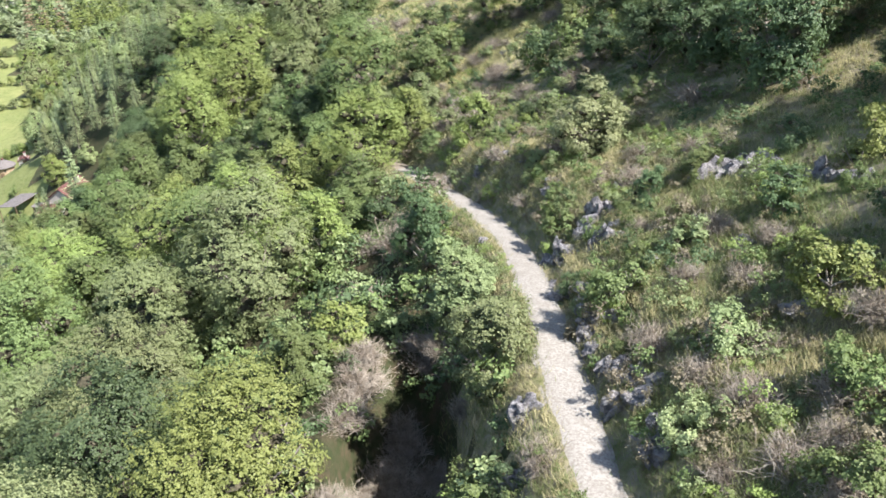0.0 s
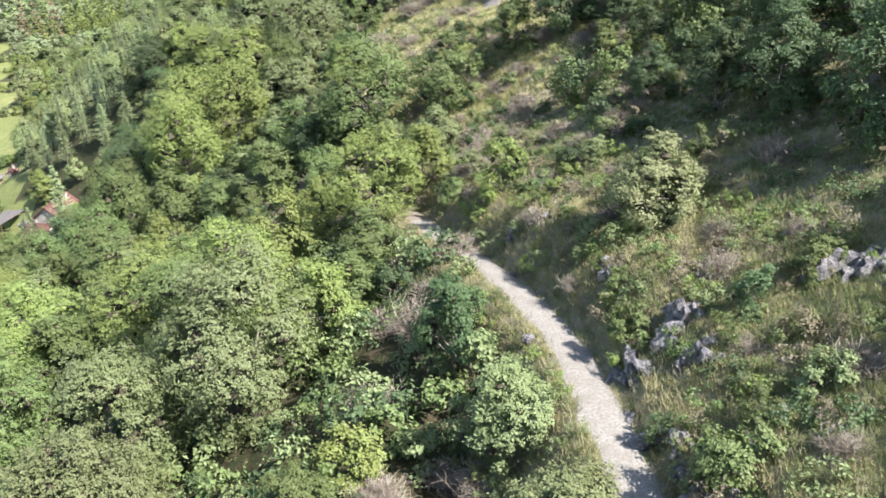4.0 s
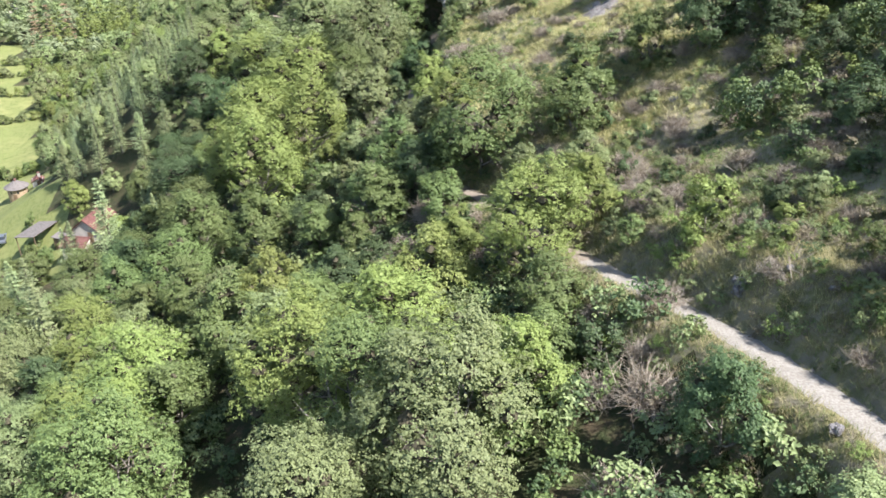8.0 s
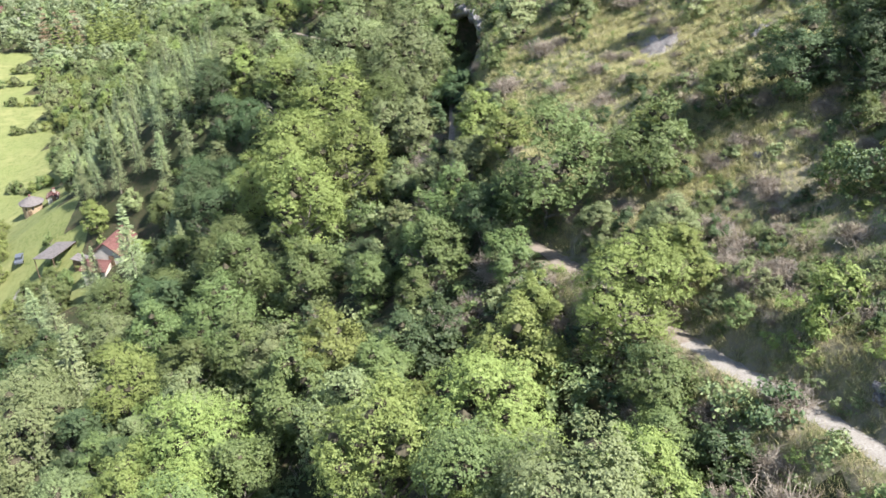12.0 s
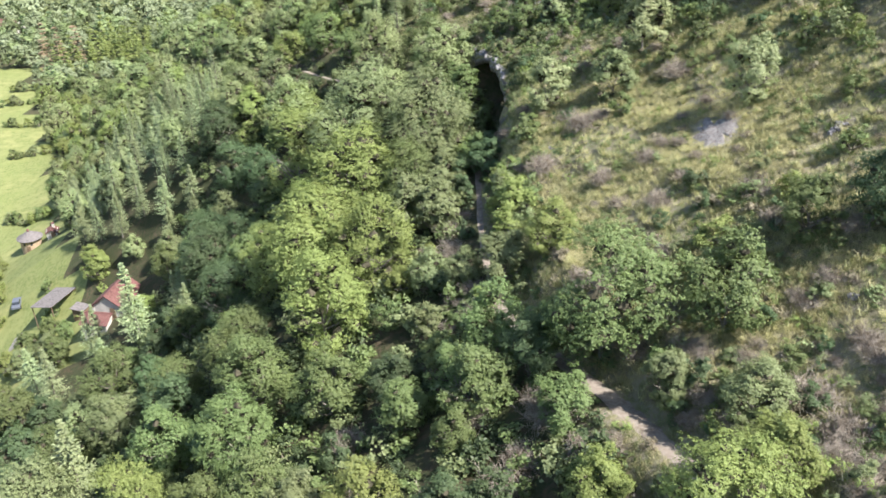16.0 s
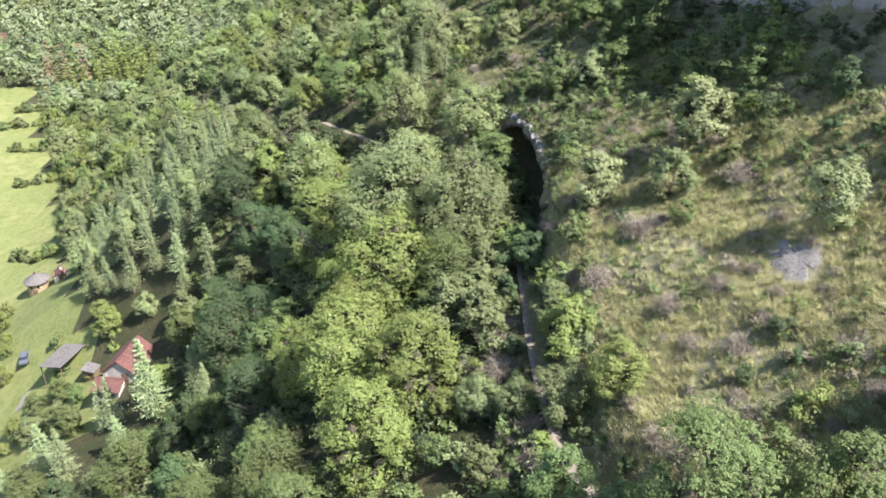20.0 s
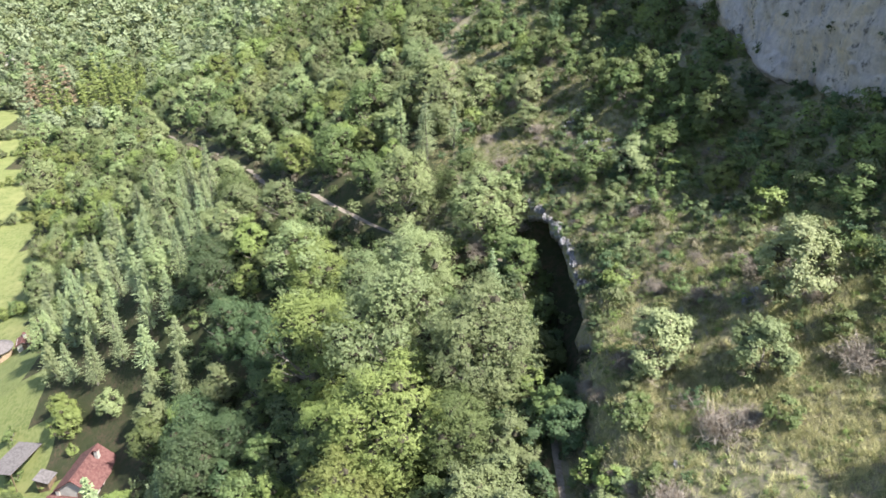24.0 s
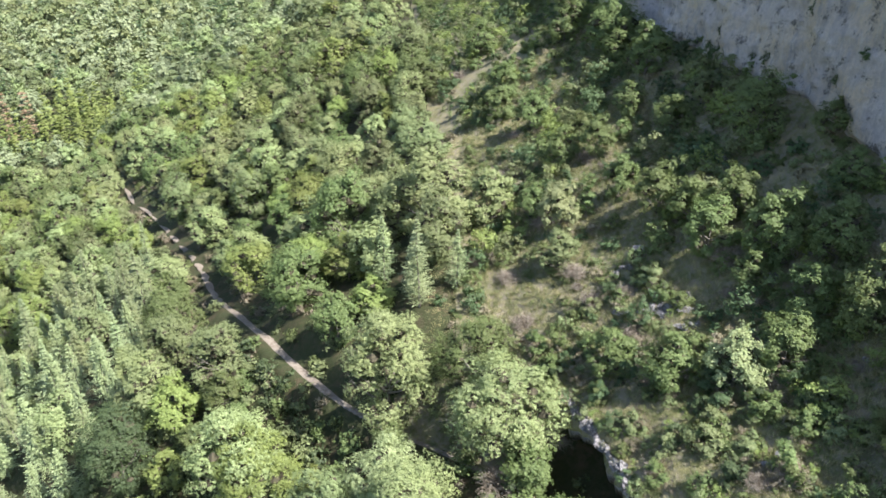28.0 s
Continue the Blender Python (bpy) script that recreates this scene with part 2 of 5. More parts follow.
# ---- mesh helpers ----
def raw_mesh(name, verts, faces, mats, index=None, smooth=False):
    """A mesh from arrays: faces is (n, 3) or (n, 4)."""
    verts, faces = np.asarray(verts, np.float32), np.asarray(faces, np.int32)
    me = bpy.data.meshes.new(name)
    k = faces.shape[1]
    me.vertices.add(len(verts))
    me.vertices.foreach_set("co", verts.ravel())
    me.loops.add(faces.size)
    me.loops.foreach_set("vertex_index", faces.ravel())
    me.polygons.add(len(faces))
    me.polygons.foreach_set("loop_start", np.arange(0, faces.size, k, dtype=np.int32))
    for m in mats:
        me.materials.append(m)
    if index is not None:
        me.polygons.foreach_set("material_index", np.asarray(index, np.int32))
    me.update(calc_edges=True)
    me.polygons.foreach_set("use_smooth", np.full(len(faces), smooth))
    return me


def grid_faces(nu, nv):
    i = np.arange(nu - 1)[:, None] * nv + np.arange(nv - 1)[None, :]
    return np.stack([i, i + nv, i + nv + 1, i + 1], -1).reshape(-1, 4)


def part(name, data, parent, label="", at=None):
    """Links mesh data, or a bmesh with its material, as one mesh object under a thing."""
    ob = new(name, data)
    ob.parent = parent
    if at is not None:
        ob.matrix_basis = at
    return tagged(ob, label)


def tube(points, radii, sides=5):
    """A tapered tube along points, as quads."""
    p = np.asarray(points, float)
    d = np.gradient(p, axis=0)
    d /= np.linalg.norm(d, axis=1)[:, None] + 1e-9
    ref = np.where(np.abs(d[:, 2:3]) > 0.9, [[1.0, 0, 0]], [[0, 0, 1.0]])
    u = np.cross(d, ref)
    u /= np.linalg.norm(u, axis=1)[:, None] + 1e-9
    v = np.cross(d, u)
    a = np.arange(sides) * 2 * np.pi / sides
    ring = u[:, None, :] * np.cos(a)[None, :, None] + v[:, None, :] * np.sin(a)[None, :, None]
    verts = (p[:, None, :] + ring * np.asarray(radii)[:, None, None]).reshape(-1, 3)
    i = np.arange(len(p) - 1)[:, None] * sides
    j = np.arange(sides)[None, :]
    k = (j + 1) % sides
    return verts, np.stack([i + j, i + k, i + sides + k, i + sides + j], -1).reshape(-1, 4)


def joined(pieces):
    vs, fs, n = [], [], 0
    for v, f in pieces:
        vs.append(v)
        fs.append(f + n)
        n += len(v)
    return np.concatenate(vs), np.concatenate(fs)


def leaves(rng, at, normal, length, width):
    """Pointed, slightly folded leaf blades at the points given, as quads."""
    n = len(at)
    normal = normal / (np.linalg.norm(normal, axis=1)[:, None] + 1e-9)
    t = np.cross(normal, rng.normal(size=(n, 3)))
    t /= np.linalg.norm(t, axis=1)[:, None] + 1e-9
    b = np.cross(normal, t)
    s = rng.uniform(0.65, 1.35, (n, 1))
    fold = normal * (width * 0.35) * s
    v = np.stack([at + t * length * s, at + b * width * s + fold, at - t * length * s, at - b * width * s + fold], 1).reshape(-1, 3)
    return v, np.arange(4 * n).reshape(n, 4)


def ball(rng, n):
    d = rng.normal(size=(n, 3))
    return d / np.linalg.norm(d, axis=1)[:, None]


OCTA = np.array([(0, 0, 1), (1, 0, 0), (0, 1, 0), (-1, 0, 0), (0, -1, 0), (0, 0, -1), (0.7, 0.7, 0.15), (-0.7, 0.7, 0.15), (-0.7, -0.7, 0.15), (0.7, -0.7, 0.15)], float)
OCTA_F = np.array([(0, 1, 6, 2), (0, 2, 7, 3), (0, 3, 8, 4), (0, 4, 9, 1), (5, 2, 6, 1), (5, 3, 7, 2), (5, 4, 8, 3), (5, 1, 9, 4)])


def crown_cloud(rng, r, tall, count, length, lobes, base, fuzz=0.6, plump=0.6, cores=0.0):
    """Leaves in sprigs, sprigs in tufts, tufts on lobes of uneven size that stand round a tapering crown of radius r."""
    c = ball(rng, lobes) * rng.uniform(0.3, 1.0, (lobes, 1)) ** 0.45
    c[:, 2] = np.where(c[:, 2] < -0.78, -c[:, 2] * 0.7, c[:, 2])
    lr = rng.uniform(0.2, 0.43, lobes) * r
    c[:, :2] *= (1.0 - 0.42 * np.clip(c[:, 2:3], 0, 1)) * (1.0 - 0.2 * np.clip(-c[:, 2:3], 0, 1))
    c[:, 2] *= rng.uniform(0.82, 1.14, lobes)
    way = c / (np.linalg.norm(c, axis=1)[:, None] + 0.15)
    c = c * (r - lr * 0.75)[:, None] * np.array([1, 1, tall])
    c[:, 2] += base
    tufts = 7
    who = np.repeat(np.arange(lobes), tufts)
    d2 = ball(rng, lobes * tufts) + way[who] * 0.55 + np.array([0, 0, 0.25])
    d2 /= np.linalg.norm(d2, axis=1)[:, None]
    tc = c[who] + d2 * (lr[who] * rng.uniform(0.55, 0.95, len(who)))[:, None]
    tr = lr[who] * rng.uniform(0.28, 0.5, len(who))
    n = count // 8
    pick = rng.choice(len(who), n, p=tr ** 2 / (tr ** 2).sum())
    d3 = ball(rng, n)
    d3[:, 2] = np.where(rng.random(n) < 0.45, np.abs(d3[:, 2]), d3[:, 2])
    sprig = tc[pick] + d3 * (tr[pick] * (0.5 + 0.6 * rng.random(n) ** 0.6))[:, None]
    sprig[:, 2] = np.maximum(sprig[:, 2], 0.06 * r)
    spread = rng.uniform(0.8, 1.9, (n, 1))
    at = np.repeat(sprig, 8, 0) + rng.normal(size=(n * 8, 3)) * np.repeat(spread, 8, 0) * length * np.array([0.95, 0.95, 0.5])
    normal = np.repeat(d3 * 0.6 + d2[pick] * 0.5 + way[who[pick]] * 0.35, 8, 0) + ball(rng, n * 8) * fuzz + np.array([0, 0, 0.4])
    pieces = [leaves(rng, at, normal, length, length * plump)]
    if cores:
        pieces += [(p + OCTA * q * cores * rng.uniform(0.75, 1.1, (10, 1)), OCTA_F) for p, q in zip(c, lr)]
    return joined(pieces)


def full_crown(seed, r, tall, count, length, lobes, base, fuzz=0.4):
    """A far crown: leaves over small clumps of dense foliage, so that no light shows through."""
    return crown_cloud(np.random.default_rng(seed), r, tall, count, length, lobes, base, fuzz, 0.78, 0.42)


def trunk_with_limbs(rng, r, height, thick, limbs=6):
    bend = rng.normal(0, 0.06 * height, 2)
    z = np.linspace(-0.5, height, 6)
    u = (z + 0.5) / (height + 0.5)
    stem = np.stack([bend[0] * u ** 2, bend[1] * u ** 2, z], 1)
    pieces = [tube(stem, thick * (1 - 0.75 * u), 7)]
    for i in range(limbs):
        a, f = i * 2.4 + rng.uniform(0, 1), rng.uniform(0.35, 0.85)
        k = stem[0] * (1 - f) + stem[-1] * f
        k = np.array([bend[0] * f ** 2, bend[1] * f ** 2, -0.5 + f * (height + 0.5)])
        out = np.array([math.cos(a), math.sin(a), 0]) * r * rng.uniform(0.5, 0.8)
        pts = [k, k + out * 0.45 + (0, 0, r * 0.18), k + out * 0.8 + (0, 0, r * 0.42), k + out + (0, 0, r * 0.6)]
        pieces.append(tube(np.array(pts), thick * np.array([0.5, 0.36, 0.2, 0.06]), 5))
        tip = pts[2]
        for s in (-1, 1):
            side = np.array([math.cos(a + s * 0.9), math.sin(a + s * 0.9), 0.35]) * r * 0.35
            pieces.append(tube(np.array([tip, tip + side * 0.5, tip + side + (0, 0, 0.1 * r)]), thick * np.array([0.2, 0.12, 0.04]), 4))
    v, f = joined(pieces)
    starts = np.cumsum([0] + [len(p[0]) for p in pieces])
    webs = []
    for i in range(1, len(pieces)):
        host = 0 if (i - 1) % 3 == 0 else i - (i - 1) % 3
        a = starts[i]
        near = starts[host] + np.argsort(np.linalg.norm(v[starts[host]:starts[host + 1]] - v[a], axis=1))[:2]
        webs.append((a, a + 1, near[0], near[1]))
    return v, np.concatenate([f, np.array(webs)])


SIZES = {"small": 1.2, "mid": 2.6, "big": 4.8}
LEAVES = {("small", 0): (4000, 0.05, 11), ("mid", 0): (17500, 0.058, 24), ("big", 0): (42000, 0.062, 40),
          ("small", 1): (2200, 0.064, 12), ("mid", 1): (11000, 0.075, 24), ("big", 1): (24000, 0.085, 38),
          ("small", 2): (1100, 0.10, 11), ("mid", 2): (5200, 0.11, 22), ("big", 2): (11000, 0.12, 34)}
TREE_MESH = {}
# near-black colour of the crown cores: paints the shade seen between leaves
CORE_SHADE = blotchy("crown_core_shade", [(0.06, 0.055, 0.035), (0.035, 0.032, 0.02), (0.085, 0.075, 0.05)], [1.2, 5.0], bump=0.5, distance=0.05)


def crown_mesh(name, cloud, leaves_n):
    """A crown whose leaf blades take the first material and whose added cores take the second, painted dark as shade.
    """
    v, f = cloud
    return raw_mesh(name, v, f, [LEAF["oak"], CORE_SHADE], (np.arange(len(f)) >= leaves_n).astype(np.int32))



for (size, far), (count, length, lobes) in LEAVES.items():
    for v in range(3):
        r = SIZES[size]
        rng = np.random.default_rng(11 * v + len(size))
        base = {"small": 0.82, "mid": 0.96, "big": 0.98}[size] * r
        TREE_MESH[size, far, v] = (
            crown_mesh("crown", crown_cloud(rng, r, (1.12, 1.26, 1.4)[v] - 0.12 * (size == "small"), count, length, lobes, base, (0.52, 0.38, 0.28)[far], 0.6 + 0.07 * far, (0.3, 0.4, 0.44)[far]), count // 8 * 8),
            raw_mesh("trunk", *trunk_with_limbs(rng, r * 0.85, base * 0.9, 0.04 * r + 0.03), [BARK], smooth=True))


def set_material(ob, m):
    ob.material_slots[0].link, ob.material_slots[0].material = "OBJECT", m


LABELS = {
    "oak": ("Leafy green oak with a rounded crown on the slope", "tree"),
    "light": ("Fresh yellow-green broadleaf tree with dense sunlit foliage", "tree"),
    "grey": ("Dusty grey-green scrub oak with fine leaves", "tree"),
    "dark": ("Dark green evergreen oak with a dense shaded crown", "tree"),
    "sage": ("Pale sage-green broadleaf tree in the sunlit wood", "tree"),
    "pale": ("Pale silvery-green tree standing out on the hillside", "tree"),
}


def plant(kind, x, y, r, bush=False):
    """A broadleaf tree or bush of crown radius r."""
    size = "small" if r < 1.75 else "mid" if r < 3.7 else "big"
    v = random.randrange(3)
    k = r / SIZES[size]
    top = new(bush if isinstance(bush, str) else "bush" if bush else {"oak": "oak_tree", "dark": "evergreen_oak", "light": "leafy_tree", "grey": "scrub_oak", "pale": "pale_tree", "sage": "broadleaf_tree"}[kind])
    top.matrix_basis = Matrix.LocRotScale((x, y, land_at(x, y) - (0.3 * r if bush else 0.15 * r)), Euler((random.uniform(-0.06, 0.06), random.uniform(-0.06, 0.06), random.uniform(0, 6.28))), (k, k, k * random.uniform(0.88, 1.12)))
    crown, trunk = TREE_MESH[size, 2 if y > 255 else int(y > (165 if size == "big" else 95) or x < -70), v]
    part("stem" if bush else "trunk", trunk, top)
    set_material(part("foliage" if bush else "crown", crown, top), LEAF[kind])
    label, cat = LABELS[kind]
    if bush:
        label, cat = {"oak": "Low green bush on the rough grassy slope", "light": "Bright yellow-green bush on the slope", "grey": "Grey-green low bush among dry grass",
                      "dark": "Dense dark green bush in the shade", "pale": "Pale-leaved bush among dry scrub"}[kind], "bush"
    return tagged(top, label, cat, "bushes on the slope" if bush else "trees of the wooded slope")


def fir_cloud(rng, height, r, levels, arms, cards, size):
    """Boughs in uneven whorls, each a spray of needle tufts that hangs a little and turns up at its tip."""
    at, out = [], []
    for i in range(levels):
        f = (i + rng.uniform(0, 0.9)) / levels
        z, reach = height * (0.07 + 0.93 * f), r * (1 - f) ** 0.9 * (1 if f > 0.12 else 0.75) + 0.10
        for j in range(arms):
            a = rng.uniform(0, 2 * np.pi)
            reach_j = reach * rng.uniform(0.5, 1.2)
            tilt = rng.uniform(-0.28, 0.08) + 0.5 * max(0, f - 0.7)
            for c in range(cards):
                u = ((c + rng.uniform(0.1, 1)) / cards) ** 0.75
                side = rng.normal(0, 0.16 * reach_j * (1.15 - u) + 0.03)
                d = np.array([math.cos(a), math.sin(a), 0])
                at.append(d * reach_j * u + np.array([-d[1], d[0], 0]) * side + (0, 0, z + tilt * reach_j * u + 0.12 * reach_j * u ** 3 + rng.normal(0, 0.04)))
                out.append(d + np.array([-d[1], d[0], 0]) * side * 1.2 / (0.2 * reach_j + 0.05) + np.array([0, 0, rng.uniform(-0.3, 0.35)]))
    at, t = np.array(at), np.array(out)
    t /= np.linalg.norm(t, axis=1)[:, None]
    n = ball(rng, len(t)) * 0.7 + np.array([0, 0, 1.0])
    b = np.cross(t, n)
    b /= np.linalg.norm(b, axis=1)[:, None]
    s = rng.uniform(0.6, 1.3, (len(at), 1)) * size
    v = np.stack([at + t * s, at + b * s * 0.36, at - t * s * 0.6, at - b * s * 0.36], 1).reshape(-1, 3)
    return v, np.arange(len(v)).reshape(-1, 4)


FIR_MESH = []
for v in range(3):
    rng = np.random.default_rng(70 + v)
    z = np.linspace(-0.6, 14.8, 8)
    stem = np.stack([0.1 * np.sin(z * 0.4 + v), 0.1 * np.cos(z * 0.3), z], 1)
    FIR_MESH.append((raw_mesh("crown", *fir_cloud(rng, 15.0, 3.1, 36, 9, 13, 0.2), [LEAF["fir"]]),
                     raw_mesh("trunk", *tube(stem, np.linspace(0.24, 0.03, 8), 7), [BARK], smooth=True)))


def fir(x, y, r, kind="fir"):
    top = new("fir_tree")
    k = r / 3.0
    top.matrix_basis = Matrix.LocRotScale((x, y, land_at(x, y)), Euler((random.uniform(-0.03, 0.03), random.uniform(-0.03, 0.03), random.uniform(0, 6.28))), (k, k, k * random.uniform(0.55, 0.95) * (1.0 if r > 2 else 1.2)))
    crown, trunk = random.choice(FIR_MESH)
    part("trunk", trunk, top)
    ob = part("crown", crown, top)
    set_material(ob, LEAF[kind])
    return tagged(top, "Tall silvery-green fir with drooping layered boughs", "fir tree", "firs below the slope")


def twig_tangle(rng, r, stems):
    pieces = []
    for i in range(stems):
        a, lean = rng.uniform(0, 6.28), rng.uniform(0.1, 1.1)
        d = np.array([math.cos(a) * math.sin(lean), math.sin(a) * math.sin(lean), math.cos(lean) * 0.9])
        o = np.array([rng.normal(0, 0.22 * r), rng.normal(0, 0.22 * r), -0.1])
        ln = r * rng.uniform(0.6, 1.15)
        w = rng.normal(0, 0.12 * r, 3)
        p = np.array([o, o + d * ln * 0.4 + w * 0.5, o + d * ln * 0.75 + w, o + d * ln + w * 0.6 + (0, 0, -0.1 * r)])
        pieces.append(tube(p, np.array([0.013, 0.011, 0.008, 0.004]) * (0.6 + 0.5 * r), 3))
        for s in range(3):
            q = p[1] * (1 - s / 3) + p[2] * s / 3
            e = d * 0.5 + rng.normal(0, 0.6, 3)
            e *= 0.42 * r / np.linalg.norm(e)
            pieces.append(tube(np.array([q, q + e * 0.6, q + e + (0, 0, -0.03)]), np.array([0.008, 0.007, 0.003]) * (0.6 + 0.5 * r), 3))
    return joined(pieces)


DEAD_MESH = [raw_mesh("branches", *twig_tangle(np.random.default_rng(40 + v), 1.5, 230), [TWIG]) for v in range(4)]


def dead_bush(x, y, r):
    ob = new("dead_bush", random.choice(DEAD_MESH))
    k = r / 1.5
    ob.matrix_basis = Matrix.LocRotScale((x, y, land_at(x, y) - 0.05), Euler((0, 0, random.uniform(0, 6.28))), (k, k, k * 0.75))
    return tagged(ob, "Bare grey-brown tangle of dead twigs on the slope", "dead bush", "dead bushes")


# ---- ground ----
def axis(near_a, near_b, step, far_a, far_b, grow=1.16):
    mid = list(np.arange(near_a, near_b, step))
    lo, hi, s = [], [], step
    p, q = near_a, mid[-1]
    while p > far_a or q < far_b:
        s *= grow
        if p > far_a:
            p -= s
            lo.append(p)
        if q < far_b:
            q += s
            hi.append(q)
    return np.array(lo[::-1] + mid + hi)


def is_meadow(x, y):
    return (x < -96 - (y - 168) * 0.533) & (y > 132) & (y < 385)


gx, gy = axis(-50, 32, 0.55, -2600, 2600), axis(6, 205, 0.55, -2400, 3000)
X, Y = np.meshgrid(gx, gy, indexing="ij")
Z = land(np.clip(X, -1200, 400), Y)
faces = grid_faces(len(gx), len(gy))
fx, fy = X.ravel()[faces].mean(1), Y.ravel()[faces].mean(1)
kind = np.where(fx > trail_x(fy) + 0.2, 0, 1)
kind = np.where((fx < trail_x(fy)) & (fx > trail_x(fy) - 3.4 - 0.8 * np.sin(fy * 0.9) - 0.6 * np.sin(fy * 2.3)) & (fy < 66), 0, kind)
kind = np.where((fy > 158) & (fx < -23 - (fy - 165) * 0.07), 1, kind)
kind = np.where((fy > 335), 1, kind)
kind = np.where(is_meadow(fx, fy), 2, kind)
# the hollow's floor borrows the dark wood soil, painting the overhang's shade into it
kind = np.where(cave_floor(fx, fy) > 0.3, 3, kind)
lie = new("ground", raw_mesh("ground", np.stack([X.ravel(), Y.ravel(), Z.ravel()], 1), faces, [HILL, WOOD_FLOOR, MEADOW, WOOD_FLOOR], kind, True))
tagged(lie, "Steep hillside of dry grass, soil and leaf litter", "ground", kind="structure")

# the trail: a ribbon of pale gravel with ragged edges
ty = np.arange(-6, 300, 0.4)
tx = trail_x(ty)
dirn = np.stack([np.gradient(tx), np.gradient(ty)], 1)
dirn /= np.linalg.norm(dirn, axis=1)[:, None]
across = np.linspace(-1, 1, 9)
wide = (0.86 - 0.5 * ease(72, 90, ty) + 0.2 * ease(150, 170, ty)) * (1 + 0.10 * np.sin(ty * 0.7) + 0.07 * np.sin(ty * 2.3 + 1))
edge = 1 + 0.09 * np.sin(ty[:, None] * 3.1 + across[None, :] * 9)
off = across[None, :] * (wide[:, None] * edge)
px, py = tx[:, None] + dirn[:, 1:2] * off, ty[:, None] - dirn[:, 0:1] * off
pz = land(px, py) + 0.07 * (1 - across[None, :] ** 4) - 0.03
tagged(new("trail", raw_mesh("trail", np.stack([px, py, pz], -1).reshape(-1, 3), grid_faces(len(ty), 9), [GRAVEL, FOOTWORN_SHADED], np.repeat((ty[:-1] > 52).astype(int), 8), True)),
       "Pale gravel footpath winding along the slope", "path", kind="structure")

# ---- cliff and the overhang ----
rng = np.random.default_rng(5)


def crag(s, h, seed):
    return (np.sin(s * 0.9 + 1.3 * np.sin(h * 0.35 + seed)) * 0.5 + np.sin(s * 2.3 + h * 0.25 + seed) * 0.28 + np.sin(s * 5.1 + 0.9 * np.sin(h * 1.3)) * 0.13
            + np.sin(h * 1.9 + 0.8 * np.sin(s * 0.7)) * 0.22 + np.sin(h * 4.3 + s) * 0.08)


cy, ch = np.arange(80, 262, 0.34), np.linspace(0, 1, 84)
cxx = np.interp(cy, CLIFF_Y, CLIFF_X)
cxx = np.convolve(np.pad(cxx, 8, mode="edge"), np.ones(17) / 17, "valid")
base_z = plain(cxx, cy)
tall = (7 + 7.5 * ease(96, 122, cy) * 0.95 - 2.0 * ease(165, 195, cy) - 6 * ease(215, 300, cy)) + 1.2 * np.sin(cy * 0.31) + 0.5 * np.sin(cy * 1.1)
hh = ch[None, :] * (tall[:, None] + 2.0)
foot = 1.7 * ease(0.02, 0.14, ch)[None, :] - 1.3


def broken(y, z):
    """How far the rock stands out: buttresses, ledges, cracks and chips."""
    a = 1.5 * noise.noise((y * 0.11, z * 0.06, 3.1)) + 0.8 * noise.noise((y * 0.30, z * 0.22, 8.2))
    ledge = 0.35 * abs(noise.noise((y * 0.10, z * 0.55, 1.7))) + 0.5 * abs(noise.noise((y * 0.5, z * 0.42, 4.4)))
    crack = math.exp(-(noise.noise((y * 0.42, z * 0.10, 6.6)) / 0.05) ** 2)
    return a - ledge + 0.34 * noise.noise((y * 1.1, z * 0.9, 2.0)) + 0.22 * noise.noise((y * 2.6, z * 2.2, 5.0)) - 0.3 * crack


chips = np.array([[broken(float(a), float(b)) for b in row] for a, row in zip(cy, hh)])
bulge = foot + chips - 0.9 * ch[None, :] ** 2 - 2.6 * ease(0.94, 1.0, ch)[None, :]
qx = cxx[:, None] - bulge
qz = base_z[:, None] - 0.9 + hh
qy = np.repeat(cy[:, None], len(ch), 1)
tagged(new("cliff", raw_mesh("cliff", np.stack([qx, qy, qz], -1).reshape(-1, 3), grid_faces(len(cy), len(ch))[:, ::-1], [CLIFF_ROCK], None, True)),
       "Grey and ochre limestone cliff with streaked face", "cliff", kind="structure")

oy = np.arange(115, 153.1, 0.3)
lip = np.interp(oy, CAVE_Y, CAVE_X) + np.array([0.8 * noise.noise((q * 0.35, 0, 0)) + 0.35 * noise.noise((q * 1.3, 4, 0)) for q in oy])
inward = np.linspace(0, 8.5, 20)
ends = np.minimum(ease(114, 118, oy), 1 - ease(149.5, 153, oy))
tops = np.stack([(lip[:, None] + inward[None, :]), np.repeat(oy[:, None], 20, 1)], -1)
tz = ground(tops[..., 0], tops[..., 1]) + relief(tops[..., 0], tops[..., 1]) + 0.12
tz = tz - 0.5 * np.exp(-inward[None, :] / 0.35) - 1.5 * ease(6.5, 8.5, inward)[None, :] - (1 - ends[:, None]) * 1.5
under = tz - (1.7 + 0.35 * np.sin(oy * 0.9)[:, None] + 0.25 * crag(oy[:, None], inward[None, :], 2.0)) * (0.45 + 0.6 * ease(0, 1.5, inward)[None, :])
bx = tops[..., 0] + 0.25 * (inward[None, :] < 0.1)
strip = np.concatenate([np.stack([bx, tops[..., 1], under], -1)[:, ::-1], np.stack([tops[..., 0], tops[..., 1], tz], -1)], 1)
f = grid_faces(len(oy), 40)
col = np.tile(np.arange(39), len(oy) - 1)
tagged(new("rock_overhang", raw_mesh("rock_overhang", strip.reshape(-1, 3), f, [LIMESTONE, HILL], np.where(col > 19, 1, 0), True)),
       "Pale limestone overhang above a dark hollow", "rock overhang", kind="structure")

